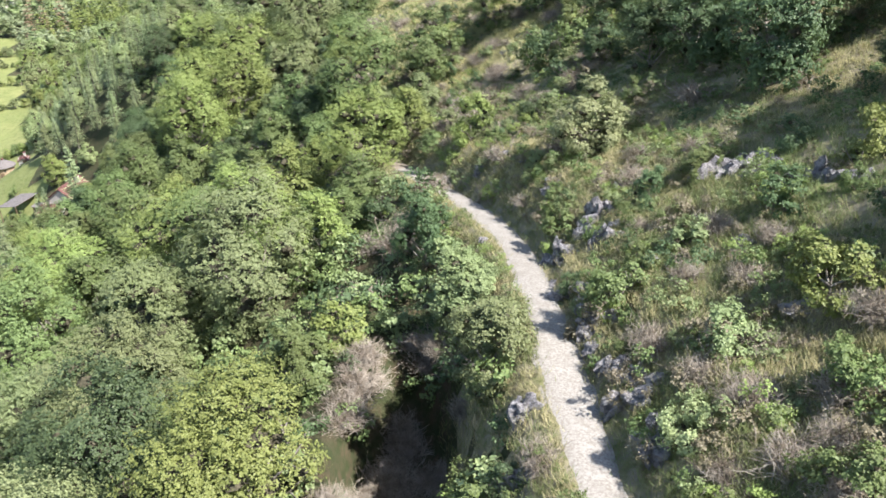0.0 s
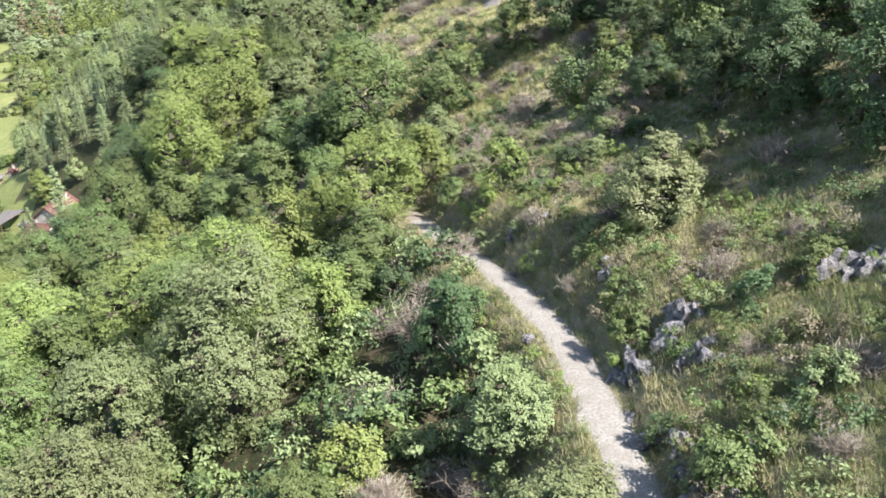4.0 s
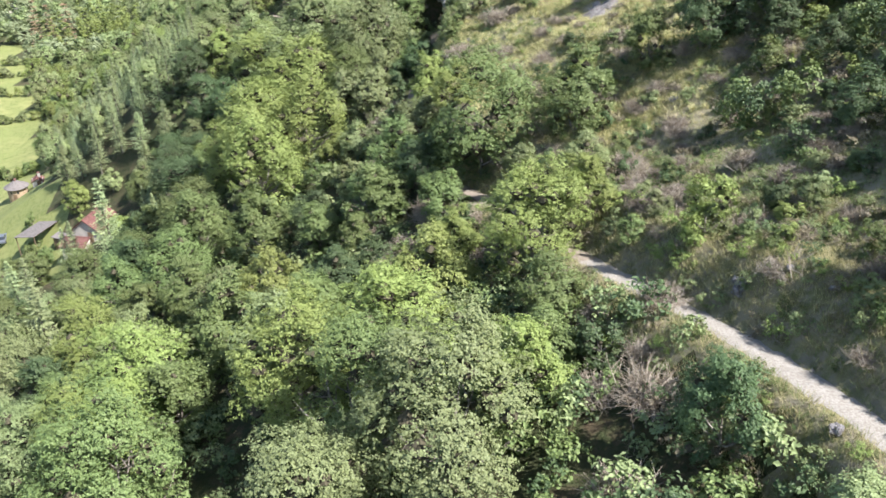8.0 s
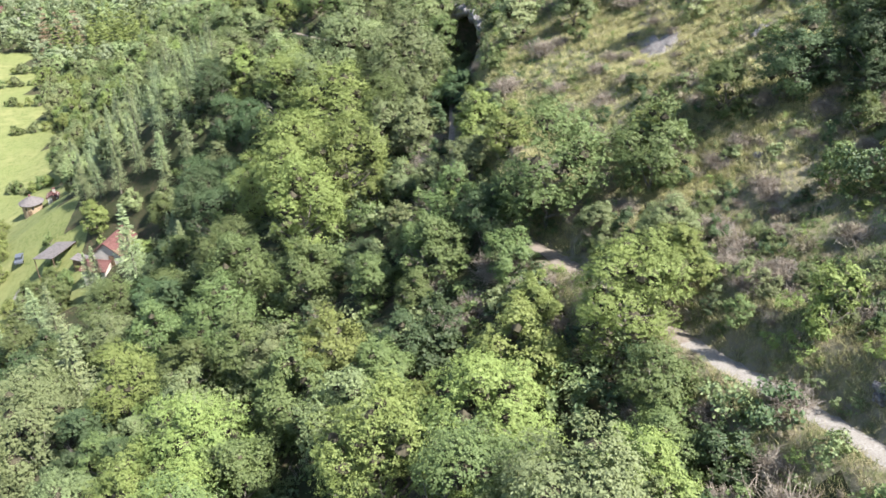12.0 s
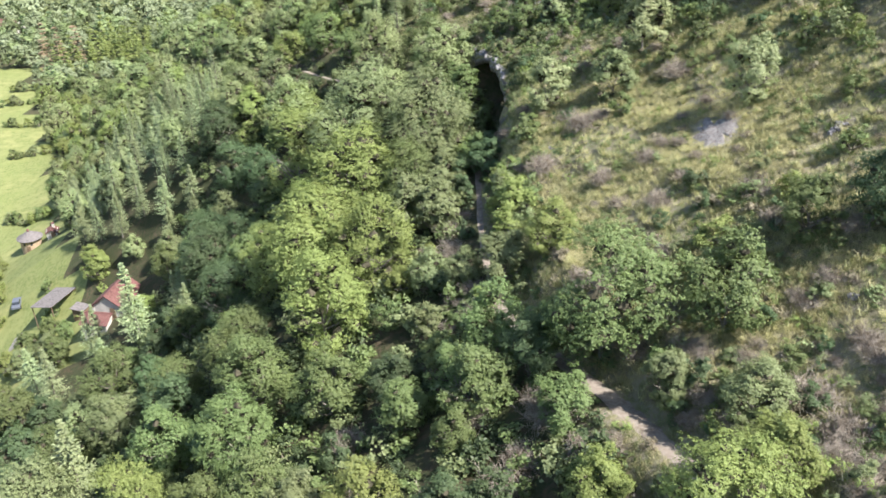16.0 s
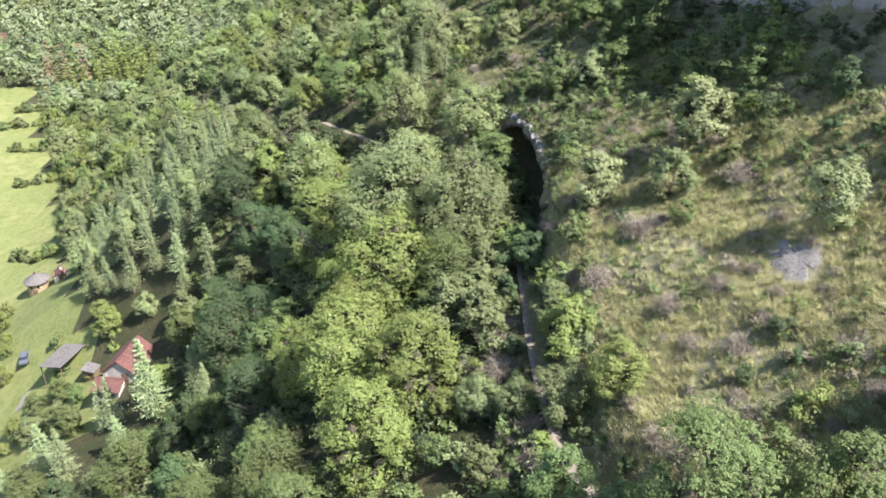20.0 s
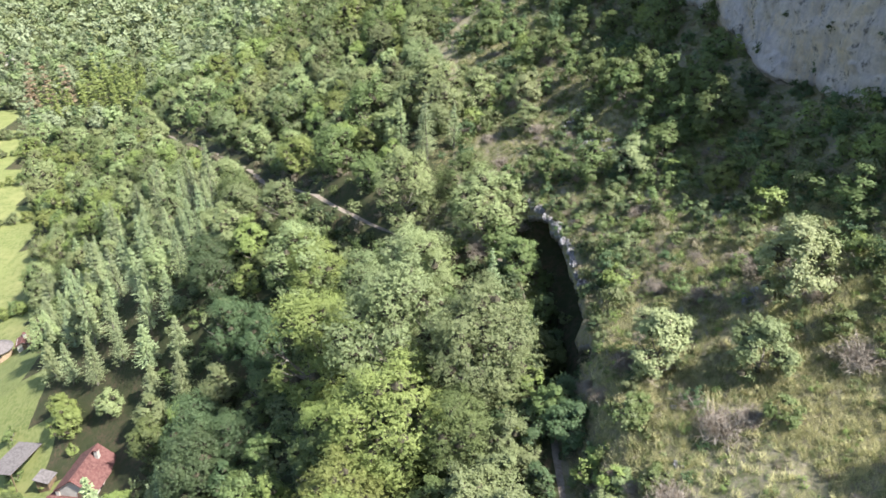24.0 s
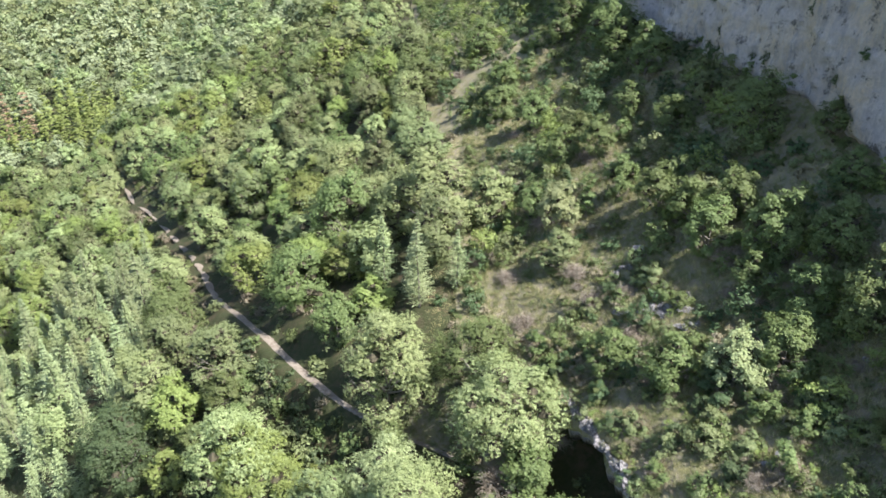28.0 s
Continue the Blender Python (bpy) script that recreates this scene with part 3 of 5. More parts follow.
# ---- the trees whose places show ----
PALE_TREES_1 = [(-2.2, 145.5, 2.4), (-7.4, 111.2, 3.0), (6.5, 15.5, 0.84), (7.6, 38.6, 2.4), (7.2, 92.7, 2.7), (2.9, 112.6, 3.3), (-28.7, 147.0, 4.3), (-12.2, 171.7, 2.5), (-12.1, 175.0, 2.1)]
GREY_OAKS_1 = [(-20.9, 120.4, 6.2), (-19.8, 106.8, 2.9), (1.7, 22.8, 2.1), (0.8, 29.4, 2.35), (-16.4, 31.0, 4), (-23.6, 33.5, 3.7), (-11.2, 38.2, 4.5), (-21.6, 53.4, 3.3), (-2.1, 61.1, 2.2), (-55.8, 74.0, 5.9), (-28.9, 66.0, 2.7), (-5.4, 65.1, 1.7), (-62.9, 86.1, 5.9), (-58.3, 99.5, 4), (-13.3, 86.7, 3.1), (-17.0, 88.5, 2), (-12.5, 99.7, 2.4), (-19.4, 102.3, 3), (-22.3, 104.9, 3.2), (-1.1, 107.1, 2.6), (-29.5, 127.2, 7.5), (-8.6, 132.6, 1.3), (-34.1, 146.3, 4.1), (-12.9, 166.3, 2.6)]
DARK_OAKS_1 = [(-59.9, 161.4, 5.0), (-54.5, 151.0, 4.4), (-12.8, 71.8, 2.4), (13.9, 73.4, 2.4), (11.1, 53.1, 1.7), (1.9, 16.7, 0.83), (11.9, 25.0, 1.1), (5.1, 26.3, 0.69), (16.2, 38.2, 3.2), (-0.8, 35.7, 2), (-3.7, 43.2, 1.6), (12.8, 47.1, 2.1), (-18.8, 61.3, 2.4), (8.6, 70.6, 3.1), (-22.8, 76.9, 2.4), (-13.6, 111.0, 2.6), (-54.7, 129.3, 5.4), (-13.4, 115.6, 1.8), (-49.8, 131.9, 3.8), (-56.3, 136.3, 5.4), (-12.8, 129.5, 2.2), (-13.5, 133.5, 2.5)]
DARK_OAKS_2 = [(-0.5, 209.9, 4.7), (-5.4, 221.6, 4.1), (-15.4, 212.1, 3.4), (-7.9, 187.6, 2.1), (-2.4, 188.5, 2.4), (10.4, 159.0, 2.5), (-18.0, 235.3, 3.2), (-19.4, 179.9, 3.3), (1.0, 153.9, 1.9), (0.9, 144.9, 2.7), (-77.6, 156.0, 2.5), (-6.8, 147.4, 2.4), (3.7, 149.0, 2.9), (-10.3, 151.2, 2.5), (7.1, 152.5, 2.9), (3.6, 156.0, 3.1), (-0.7, 159.6, 3.2), (2.2, 162.2, 2.8), (-1.0, 164.3, 2.8), (6.5, 171.7, 3.9), (-6.2, 172.0, 2.4), (-6.8, 182.1, 2.6), (-10.3, 183.6, 2.6), (1.2, 195.7, 3.8), (-0.4, 204.7, 3.3), (-16.9, 205.4, 3.3)]
LIGHT_OAKS_1 = [(-5.8, 53.8, 3.5), (-2.7, 56.3, 2.2), (-26.2, 95.4, 4.8), (-29.1, 116.4, 6.8), (-30.0, 88.8, 4.8), (-33.3, 109.4, 4.7), (11.4, 19.1, 1.5), (-7.2, 19.6, 4), (15.3, 26.1, 1.2), (-4.9, 30.1, 1.6), (-7.6, 41.8, 2.5), (-19.2, 47.3, 4.3), (-14.0, 48.0, 4.1), (1.9, 48.0, 1.6), (-31.0, 50.1, 3.5), (-12.3, 53.6, 3.3), (-17.1, 54.1, 2), (-36.3, 54.9, 3.5), (-31.6, 56.1, 4.4), (-10.5, 59.2, 2.1), (-24.0, 63.9, 3.1), (-45.8, 74.8, 4), (-10.2, 84.8, 2.6), (-12.6, 93.4, 3), (-32.5, 99.7, 6.5), (-40.0, 133.2, 7.0), (-85.7, 156.4, 3.2), (-42.6, 153.6, 4.4)]
OAKS_1 = [(-8.0, 71.5, 5.0), (-38.4, 89.4, 4.4), (-1.2, 68.6, 3.2), (4.8, 72.8, 2.3), (6.4, 12.7, 0.84), (0.7, 16.2, 1), (6.4, 23.2, 1.4), (-6.3, 27.1, 1.7), (5.4, 31.7, 1), (-29.5, 44.1, 5), (-6.7, 44.1, 2.2), (-28.4, 52.6, 3.2), (10.1, 64.1, 1.4), (-36.5, 68.7, 3), (-21.8, 72.8, 2.6), (-11.7, 73.6, 2.2), (-15.0, 76.7, 2.9), (-28.1, 78.3, 3.1), (-44.8, 82.2, 3.4), (-36.2, 84.0, 4.1)]
OAKS_2 = [(-26.9, 142.8, 4.8), (6.8, 145.0, 3.3), (-19.4, 148.6, 5.1), (-29.5, 157.0, 5.2), (-44.7, 153.9, 5.6), (-21.3, 155.5, 4.2), (11.2, 165.3, 2.6), (-48.5, 164.5, 2.4), (-3.3, 167.3, 2.9), (-9.3, 172.6, 1.6), (-14.7, 175.9, 2.2), (0.7, 180.5, 2.7), (-25.8, 181.4, 5.3), (-36.6, 184.5, 5), (-12.9, 197.0, 2.9), (-27.0, 228.6, 3)]
DEAD_BUSHES_1 = [(8.5, 13.7, 1.2), (9.6, 14.0, 0.84), (8.3, 16.1, 1.1), (2.9, 16.5, 0.84), (-0.8, 18.8, 1), (6.9, 20.3, 1.1), (10.2, 21.6, 0.96), (-2.3, 23.9, 1.6), (-3.4, 27.3, 1.3), (9.1, 33.2, 1.2), (-4.6, 34.4, 1.8), (-2.3, 39.5, 2.1), (13.8, 40.5, 1.7), (3.3, 42.8, 1), (-0.7, 45.1, 1.5), (4.4, 47.9, 1.6), (2.4, 53.4, 1.3), (6.2, 54.9, 1.5), (0.6, 56.4, 1.6), (1.7, 57.9, 1.8), (-18.8, 59.1, 1.5), (0.9, 61.4, 2), (-19.3, 62.9, 1.9)]
DEAD_BUSHES_2 = [(-14.9, 63.4, 2.1), (-12.2, 67.6, 1.8), (-16.4, 70.2, 2), (-26.2, 73.7, 2), (-18.4, 77.5, 1.8), (4.0, 79.3, 1.8), (-1.7, 83.8, 1.6), (-4.6, 91.3, 1.8), (-17.8, 95.1, 2.5), (-17.7, 100.3, 2.1), (-8.8, 98.5, 2.2), (-4.7, 103.0, 2.3), (4.9, 104.5, 2.3), (-19.5, 145.5, 2.6), (-14.5, 148.8, 1.5), (6.4, 148.7, 2), (-7.5, 149.0, 1.7), (0.6, 157.7, 2.1), (5.6, 159.7, 2.2), (-10.3, 160.1, 1.6), (-16.4, 160.8, 1.7), (-11.3, 164.3, 1.7), (-20.4, 171.4, 2.1), (-22.2, 230.8, 2.2)]
FIRS_1 = [(-56.2, 122.2, 2.2), (-70.8, 123.5, 2.6), (-84.0, 125.4, 3.2), (-79.0, 121.5, 2.8), (-88.5, 120.5, 3.0), (-58.6, 89.0, 3.6), (-66.5, 127.5, 3.7), (-74.7, 130.5, 2.4), (-59.6, 127.9, 2.1), (-60.9, 133.4, 2.2), (-19.0, 132.6, 1.9), (-32.6, 136.9, 1.8), (-26.9, 166.3, 2.2), (-22.9, 168.1, 1.7), (-27.5, 168.8, 2.2), (-30.9, 172.8, 2)]

for kind, lists in (("oak", (OAKS_1, OAKS_2)), ("light", (LIGHT_OAKS_1,)), ("grey", (GREY_OAKS_1,)), ("dark", (DARK_OAKS_1,)), ("oak", (DARK_OAKS_2,)), ("pale", (PALE_TREES_1,))):
    for places in lists:
        for x, y, r in places:
            plant("sage" if kind == "oak" and y > 120 and x < -18 and int(x) % 3 else kind, x, y, r * (0.95 if y > 148 and x > -18 and kind != "pale" else 1.06), r < 1.3)
for x, y, r in FIRS_1:
    fir(x, y, r * 0.9)
for places in (DEAD_BUSHES_1, DEAD_BUSHES_2):
    for x, y, r in places:
        dead_bush(x, y, r)

# trees above the open slope, several added out of view to cast shade on it
for x, y, r in ((14.5, 44.5, 2.6), (17.4, 47.4, 3.1), (14.0, 50.0, 2.0), (16.0, 58.0, 2.4), (12.5, 61.0, 1.8), (13.0, 69.5, 3.0), (17.0, 69.5, 3.2), (11.5, 66.8, 1.9), (20.5, 66.0, 3.0), (17.1, 19.0, 2.3), (20.2, 31.3, 2.8), (19.4, 41.5, 3.1), (22.0, 47.2, 3.0), (22.8, 39.1, 3.8), (21.8, 28.2, 3.6), (18.1, 52.9, 2.2), (22.8, 60.2, 3.0), (17.4, 64.2, 2.0), (16.7, 73.3, 2.4), (20.8, 75.8, 3), (17.1, 82.7, 2.1)):
    plant("dark", x, y, r)
# bushes along the lip and on top of the overhang
for q in range(22):
    y = 117.5 + q * 1.5 + random.uniform(-0.5, 0.5)
    if q % 2 == 0 and not 129 < y < 148:
        plant(("grey", "oak", "dark", "pale")[q % 4], float(np.interp(y, CAVE_Y, CAVE_X)) + random.uniform(0.4, 1.0), y, random.uniform(0.55, 0.95), True)
for x, y, r in ((-9.4, 144.5, 1.2), (-8.0, 141.3, 1.1), (-10.3, 138.8, 0.87), (-6.7, 136.7, 1.2), (-9.2, 134.0, 0.97), (-10.0, 129.4, 0.86), (-8.8, 125.6, 1), (-10.2, 121.6, 0.94), (-7.4, 146.7, 1.4), (-11.6, 148.3, 1.1), (-4.7, 141.9, 1.3), (-3.3, 147.1, 1.4), (-10.3, 126.8, 0.76), (-10.7, 142.7, 0.88), (-11.0, 132.5, 0.78), (-10.4, 126.4, 0.69), (-11.0, 140.0, 0.8), (-11.1, 119.9, 0.77), (-12.9, 147.0, 0.89)):
    plant(("grey", "oak", "dark")[int(y) % 3], x, y, r, True)
for x, y, r in ((-13.4, 127.3, 3.2), (-13.6, 133.4, 3.4), (-13.9, 140.1, 3.3), (-16.1, 137.8, 2.8), (-17.3, 145.6, 2.8), (-14.9, 113.2, 2.1)):
    plant("oak", x, y, r)
for x, y, r in ((8.9, 12.2, 1), (10.4, 15.3, 1.2), (7.5, 17.6, 0.94), (9.6, 18.4, 1.1), (11.3, 12.9, 1.1), (7.1, 13.8, 0.85), (12.1, 17.8, 1.1), (8.6, 22.9, 0.85), (10.4, 25.6, 0.98), (8.2, 28.3, 0.8), (11.6, 23.5, 0.97), (7.1, 40.9, 1), (5.3, 45.4, 1.1),
                (10.0, 35.8, 1.1), (11.9, 33.5, 1), (-1.6, 21.5, 1.2), (-3.2, 22.6, 1.3), (-0.6, 23.4, 1.1), (-1.8, 26.7, 1.2), (-4.1, 25.1, 1.3), (0.4, 16.2, 0.9), (1.4, 15.6, 0.8)):
    dead_bush(x, y, r)
for x, y, r in ((-3.9, 21.0, 1.1), (-4.2, 24.3, 1.2), (-3.6, 28.2, 1.1), (-1.4, 29.6, 1), (0.6, 26.7, 0.89), (0.9, 24.3, 0.89), (0.2, 19.4, 0.9), (-2.2, 17.6, 1)):
    dead_bush(x, y, r)
rng = random.Random(77)
for _ in range(125):
    y = rng.choice((rng.uniform(66, 125), rng.uniform(105, 205)))
    edge_x = trail_x(y) + 2 if y < 118 else float(np.interp(y, CAVE_Y, CAVE_X)) + 1.5 if y < 158 else -19
    x = rng.uniform(edge_x, edge_x + 24 - 0.05 * y)
    if (x - 4.4) ** 2 + ((y - 90) / 2) ** 2 > 9:
        dead_bush(x, y, rng.uniform(0.6, 1.6))
# withered scrub and dark bushes on the slope above the bend of the trail
rng = random.Random(52)
for _ in range(95):
    y = rng.uniform(50, 70)
    x = rng.uniform(trail_x(y) + 1.6, 14)
    if (x - 5.6) ** 2 + ((y - 55) * 0.7) ** 2 > 7:
        dead_bush(x, y, rng.uniform(0.6, 1.35))
for _ in range(42):
    y = rng.uniform(47, 69)
    x = rng.uniform(trail_x(y) + 1.6, 15)
    if (x - 5.6) ** 2 + ((y - 55) * 0.7) ** 2 > 8:
        plant(rng.choice(("dark", "dark", "oak", "grey")), x, y, rng.uniform(0.6, 1.15), "shrub")
# bushes and dead brambles along the lower side of the footpath
for _ in range(60):
    y = rng.uniform(74, 120)
    x = trail_x(y) - rng.uniform(1.3, 6.5)
    if rng.random() < 0.5:
        dead_bush(x, y, rng.uniform(0.8, 1.5))
    else:
        plant(rng.choice(("oak", "grey", "light", "dark")), x, y, rng.uniform(0.9, 1.7), "shrub")
# grey-green shrubs along the upper side of the footpath
for _ in range(30):
    y = rng.uniform(82, 113)
    plant(rng.choice(("grey", "oak", "grey", "light")), trail_x(y) + rng.uniform(1.9, 5.5), y, rng.uniform(0.8, 1.6), "shrub")
# dead brambles that fill the hollow below the trail
for _ in range(18):
    dead_bush(rng.uniform(-4.2, 0.2), rng.uniform(17, 29), rng.uniform(0.9, 1.5))
# shrubs that crowd the slope behind the lip of the overhang
for _ in range(75):
    y = rng.uniform(127, 160)
    x = float(np.interp(y, CAVE_Y, CAVE_X)) + rng.uniform(1.3, 15)
    if (x - 2.0) ** 2 + ((y - 129) * 0.8) ** 2 > 30:
        plant(rng.choice(("dark", "oak", "dark", "grey", "oak")), x, y, rng.uniform(0.7, 1.5), "shrub")
TAKEN = [p for places in (OAKS_1, OAKS_2, LIGHT_OAKS_1, GREY_OAKS_1, DARK_OAKS_1, DARK_OAKS_2, PALE_TREES_1, FIRS_1) for p in places]


def free(x, y, r, share):
    return all((x - a) ** 2 + (y - b) ** 2 > (share * (r + c)) ** 2 for a, b, c in TAKEN)


# firs of the plantation above the meadow
rng = random.Random(8)
count = 0
for _ in range(3000):
    y = rng.uniform(150, 212)
    edge_x = -96 - (y - 168) * 0.533
    x = rng.uniform(edge_x + 3, -58.3 - (y - 151) * 0.22)
    r = rng.uniform(2.1, 3.5)
    if y > 154 + (-72.8 - x) * 0.7 and free(x, y, r, 0.86) and count < 100:
        fir(x, y, r * 0.88)
        TAKEN.append((x, y, r))
        count += 1

# wood between trail and valley
count = 0
for _ in range(6000):
    y = rng.uniform(8, 165)
    x = rng.uniform(-92, 0)
    r = rng.choice((1.8, 2.3, 2.8, 3.3, 3.9, 4.4)) * rng.uniform(0.9, 1.1)
    if x > trail_x(y) - r * 0.8 - 1.2 or is_meadow(x - 4, y + 2) or not free(x, y, r, 0.6) or count >= 210:
        continue
    if y < 40 and x > -9:
        continue
    if cave_floor(x, y) > 0.05 or (x < -70 and 120 < y < 167):
        continue
    plant(rng.choice(("oak", "dark", "grey", "oak", "dark") if x < -42 and 90 < y < 134 else ("oak", "dark", "dark") if x > -19 and 46 < y < 72 else ("oak", "light", "grey", "oak", "dark")), x, y, r)
    TAKEN.append((x, y, r))
    count += 1

# bushes on the open slope
count = 0
for _ in range(4000):
    y = rng.uniform(12, 215)
    t = trail_x(y) if y < 118 else np.interp(y, CAVE_Y, CAVE_X) if y < 160 else -24
    x = rng.uniform(t + 1.5, np.interp(y, CLIFF_Y, CLIFF_X) + 1)
    r = rng.uniform(0.6, 1.5) * (1.1 if y > 140 else 1)
    dense = 0.62 if y > 135 and x > -4 else 1.05
    bare = 84 < y < 100 and -6 < x < 6
    if free(x, y, r, dense) and count < 185 and not bare:
        plant(rng.choice(("oak", "dark", "grey", "dark", "oak")), x, y, r, True)
        TAKEN.append((x, y, r))
        count += 1


# ---- far woods: many crowns in one mesh ----
def low_crown(seed, count, length, lobes):
    tall = 1.1 + 0.1 * (seed % 5)
    return full_crown(seed, 3.4, tall, count, length, lobes, 3.9, 0.1)


def woods(name, spots, shapes, leaf, label, category="woodland"):
    """Many plants in one mesh."""
    g = np.random.default_rng(3)
    pieces = []
    for x, y, z, k, a in spots:
        s, f = shapes[g.integers(len(shapes))]
        c, d = math.cos(a), math.sin(a)
        pieces.append((np.stack([x + k * (c * s[:, 0] - d * s[:, 1]), y + k * (d * s[:, 0] + c * s[:, 1]), z + k * g.uniform(0.8, 1.25) * s[:, 2]], 1), f))
    ob = new(name, raw_mesh(name, *joined(pieces), [leaf]))
    return tagged(ob, label, category, kind="stuff")


def scatter(xa, xb, ya, yb, gap, ok, seed):
    g = np.random.default_rng(seed)
    xs, ys = np.meshgrid(np.arange(xa, xb, gap), np.arange(ya, yb, gap))
    xs, ys = xs.ravel() + g.uniform(-0.45, 0.45, xs.size) * gap, ys.ravel() + g.uniform(-0.45, 0.45, ys.size) * gap
    m = ok(xs, ys)
    xs, ys = xs[m], ys[m]
    zs = surface(xs, ys) - 0.3
    return list(zip(xs, ys, zs, g.uniform(0.6, 1.45, len(xs)), g.uniform(0, 6.28, len(xs))))


def hides_trail(x, y):
    """True just below the far trail, where only low growth stands."""
    return np.any([np.abs(x - 0.34 * q - trail_x(y + 0.94 * q)) < 2.9 for q in (0, 2.5, 5, 7.5, 10, 12.5)], axis=0) & (y > 156) & (y < 290)


def far_ok(x, y):
    spread = 0.62 * y + 60
    open_slope = (x > -24 - (y - 165) * 0.07) & (y < 330)
    on_trail = (np.abs(x - trail_x(y)) < 3.4) & (y < 300)
    taken = np.zeros(len(x), bool)
    for a, b, c in TAKEN:
        taken |= (x - a) ** 2 + (y - b) ** 2 < (0.5 * c + 1.2) ** 2
    return ~taken & ~open_slope & ~on_trail & ~hides_trail(x, y) & ~is_meadow(x, y) & (x > -spread) & (x < 90)


mid_shapes = [low_crown(60 + s, 760, 0.22, 18) for s in range(5)]
faint_shapes = [low_crown(40 + s, 160, 0.55, 10) for s in range(4)]
spots = scatter(-150, 0, 150, 262, 6.3, lambda x, y: far_ok(x, y) & ((y > 165) | (x < -92)), 1)
for i, (x, y, z, k, a) in enumerate(spots):
    plant(("light", "sage", "grey", "sage", "grey", "oak")[i * 7 % 6], float(x), float(y), float(1.5 + 2.1 * k))
for i, (x, y, z, k, a) in enumerate(scatter(-215, 20, 262, 345, 8.0, far_ok, 12)):
    plant(("light", "sage", "oak", "sage", "grey", "light", "sage", "oak")[i * 5 % 8], float(x), float(y), float(2.6 + 2.1 * k))
spots = [(x, y, z, 0.5 + 0.85 * k, a) for x, y, z, k, a in scatter(-470, 80, 345, 760, 8.6, far_ok, 2)]
fir_low = [fir_cloud(np.random.default_rng(90 + v), 13.0, 2.4, 13, 5, 3, 0.8) for v in range(3)]
rusty = [s for s in spots if (s[0] + 200) ** 2 + ((s[1] - 392) * 0.6) ** 2 < 70]
young = [s for s in spots if s not in rusty and -196 < s[0] < -150 and 370 < s[1] < 425]
rest = [s for s in spots if s not in rusty and s not in young]
woods("far_woods", rusty, fir_low, LEAF["rust"], "Browned dying conifers in the distant wood")
woods("far_woods", [(x + dx, y + dy, z, k * 0.8, a) for x, y, z, k, a in young for dx, dy in ((0, 0), (3.6, 3.0))], fir_low, LEAF["light"], "Young conifer plantation in the distance")
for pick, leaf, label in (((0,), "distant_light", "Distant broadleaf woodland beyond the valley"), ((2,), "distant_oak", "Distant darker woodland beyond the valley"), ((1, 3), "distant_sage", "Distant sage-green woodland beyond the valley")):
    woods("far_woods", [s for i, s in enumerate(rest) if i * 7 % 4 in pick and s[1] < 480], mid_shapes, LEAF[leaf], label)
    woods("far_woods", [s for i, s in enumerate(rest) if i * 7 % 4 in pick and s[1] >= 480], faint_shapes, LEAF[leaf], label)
woods("far_woods", [s for i, s in enumerate(rest) if i % 17 == 0], fir_low, LEAF["dark"], "Dark conifers among the distant woodland")

for x, y, r, kind in ((-14.2, 113.6, 1.2, "dark"), (-13.8, 116.1, 0.98, "oak"), (-12.8, 129.6, 1, "dark"), (-12.4, 134.7, 1.2, "dark"), (-13.4, 139.4, 1.3, "oak"), (-14.1, 142.7, 1.2, "light")):
    plant(kind, x, y, r, True)
dead_bush(-12.2, 132.4, 1.3)
dead_bush(-13.0, 141.4, 1.4)
# shrubs that stand apart on the shaded slope under the cliff
rng = random.Random(31)
count = 0
for _ in range(2500):
    y = rng.uniform(104, 235)
    x = float(np.interp(y, CLIFF_Y, CLIFF_X)) - rng.uniform(0.5, 19)
    r = rng.uniform(0.9, 1.5) if x < 4 else rng.uniform(1.2, 2.3)
    if count < 95 and x > -20 and free(x, y, r, 0.85) and (x > -5 or y > 153):
        plant(rng.choice(("oak", "dark", "oak", "grey", "light")), x, y, r, "shrub")
        TAKEN.append((x, y, r))
        count += 1
for x, y, r, kind in ((5.1, 38.9, 0.82, "grey"), (6.7, 41.9, 0.92, "oak"), (4.4, 44.5, 0.73, "light"), (5.5, 34.7, 0.72, "oak"), (8.3, 38.4, 1, "grey"), (3.3, 46.6, 0.83, "oak"), (5.7, 47.3, 0.93, "light"), (9.1, 44.0, 1, "oak"),
                      (-4.9, 67.7, 1.2, "oak"), (-3.7, 64.5, 1.1, "dark"), (-2.4, 62.9, 1.2, "oak"), (-3.0, 59.6, 0.93, "grey"), (-0.8, 58.7, 1.2, "oak"), (-5.3, 64.4, 0.72, "light"), (0.4, 54.3, 0.94, "grey")):
    plant(kind, x, y, r, True)
for x, y, r in ((6.3, 40.6, 1), (4.3, 36.7, 0.82), (7.8, 45.7, 1.1), (-3.0, 66.6, 1), (-1.2, 60.8, 1)):
    dead_bush(x, y, r)
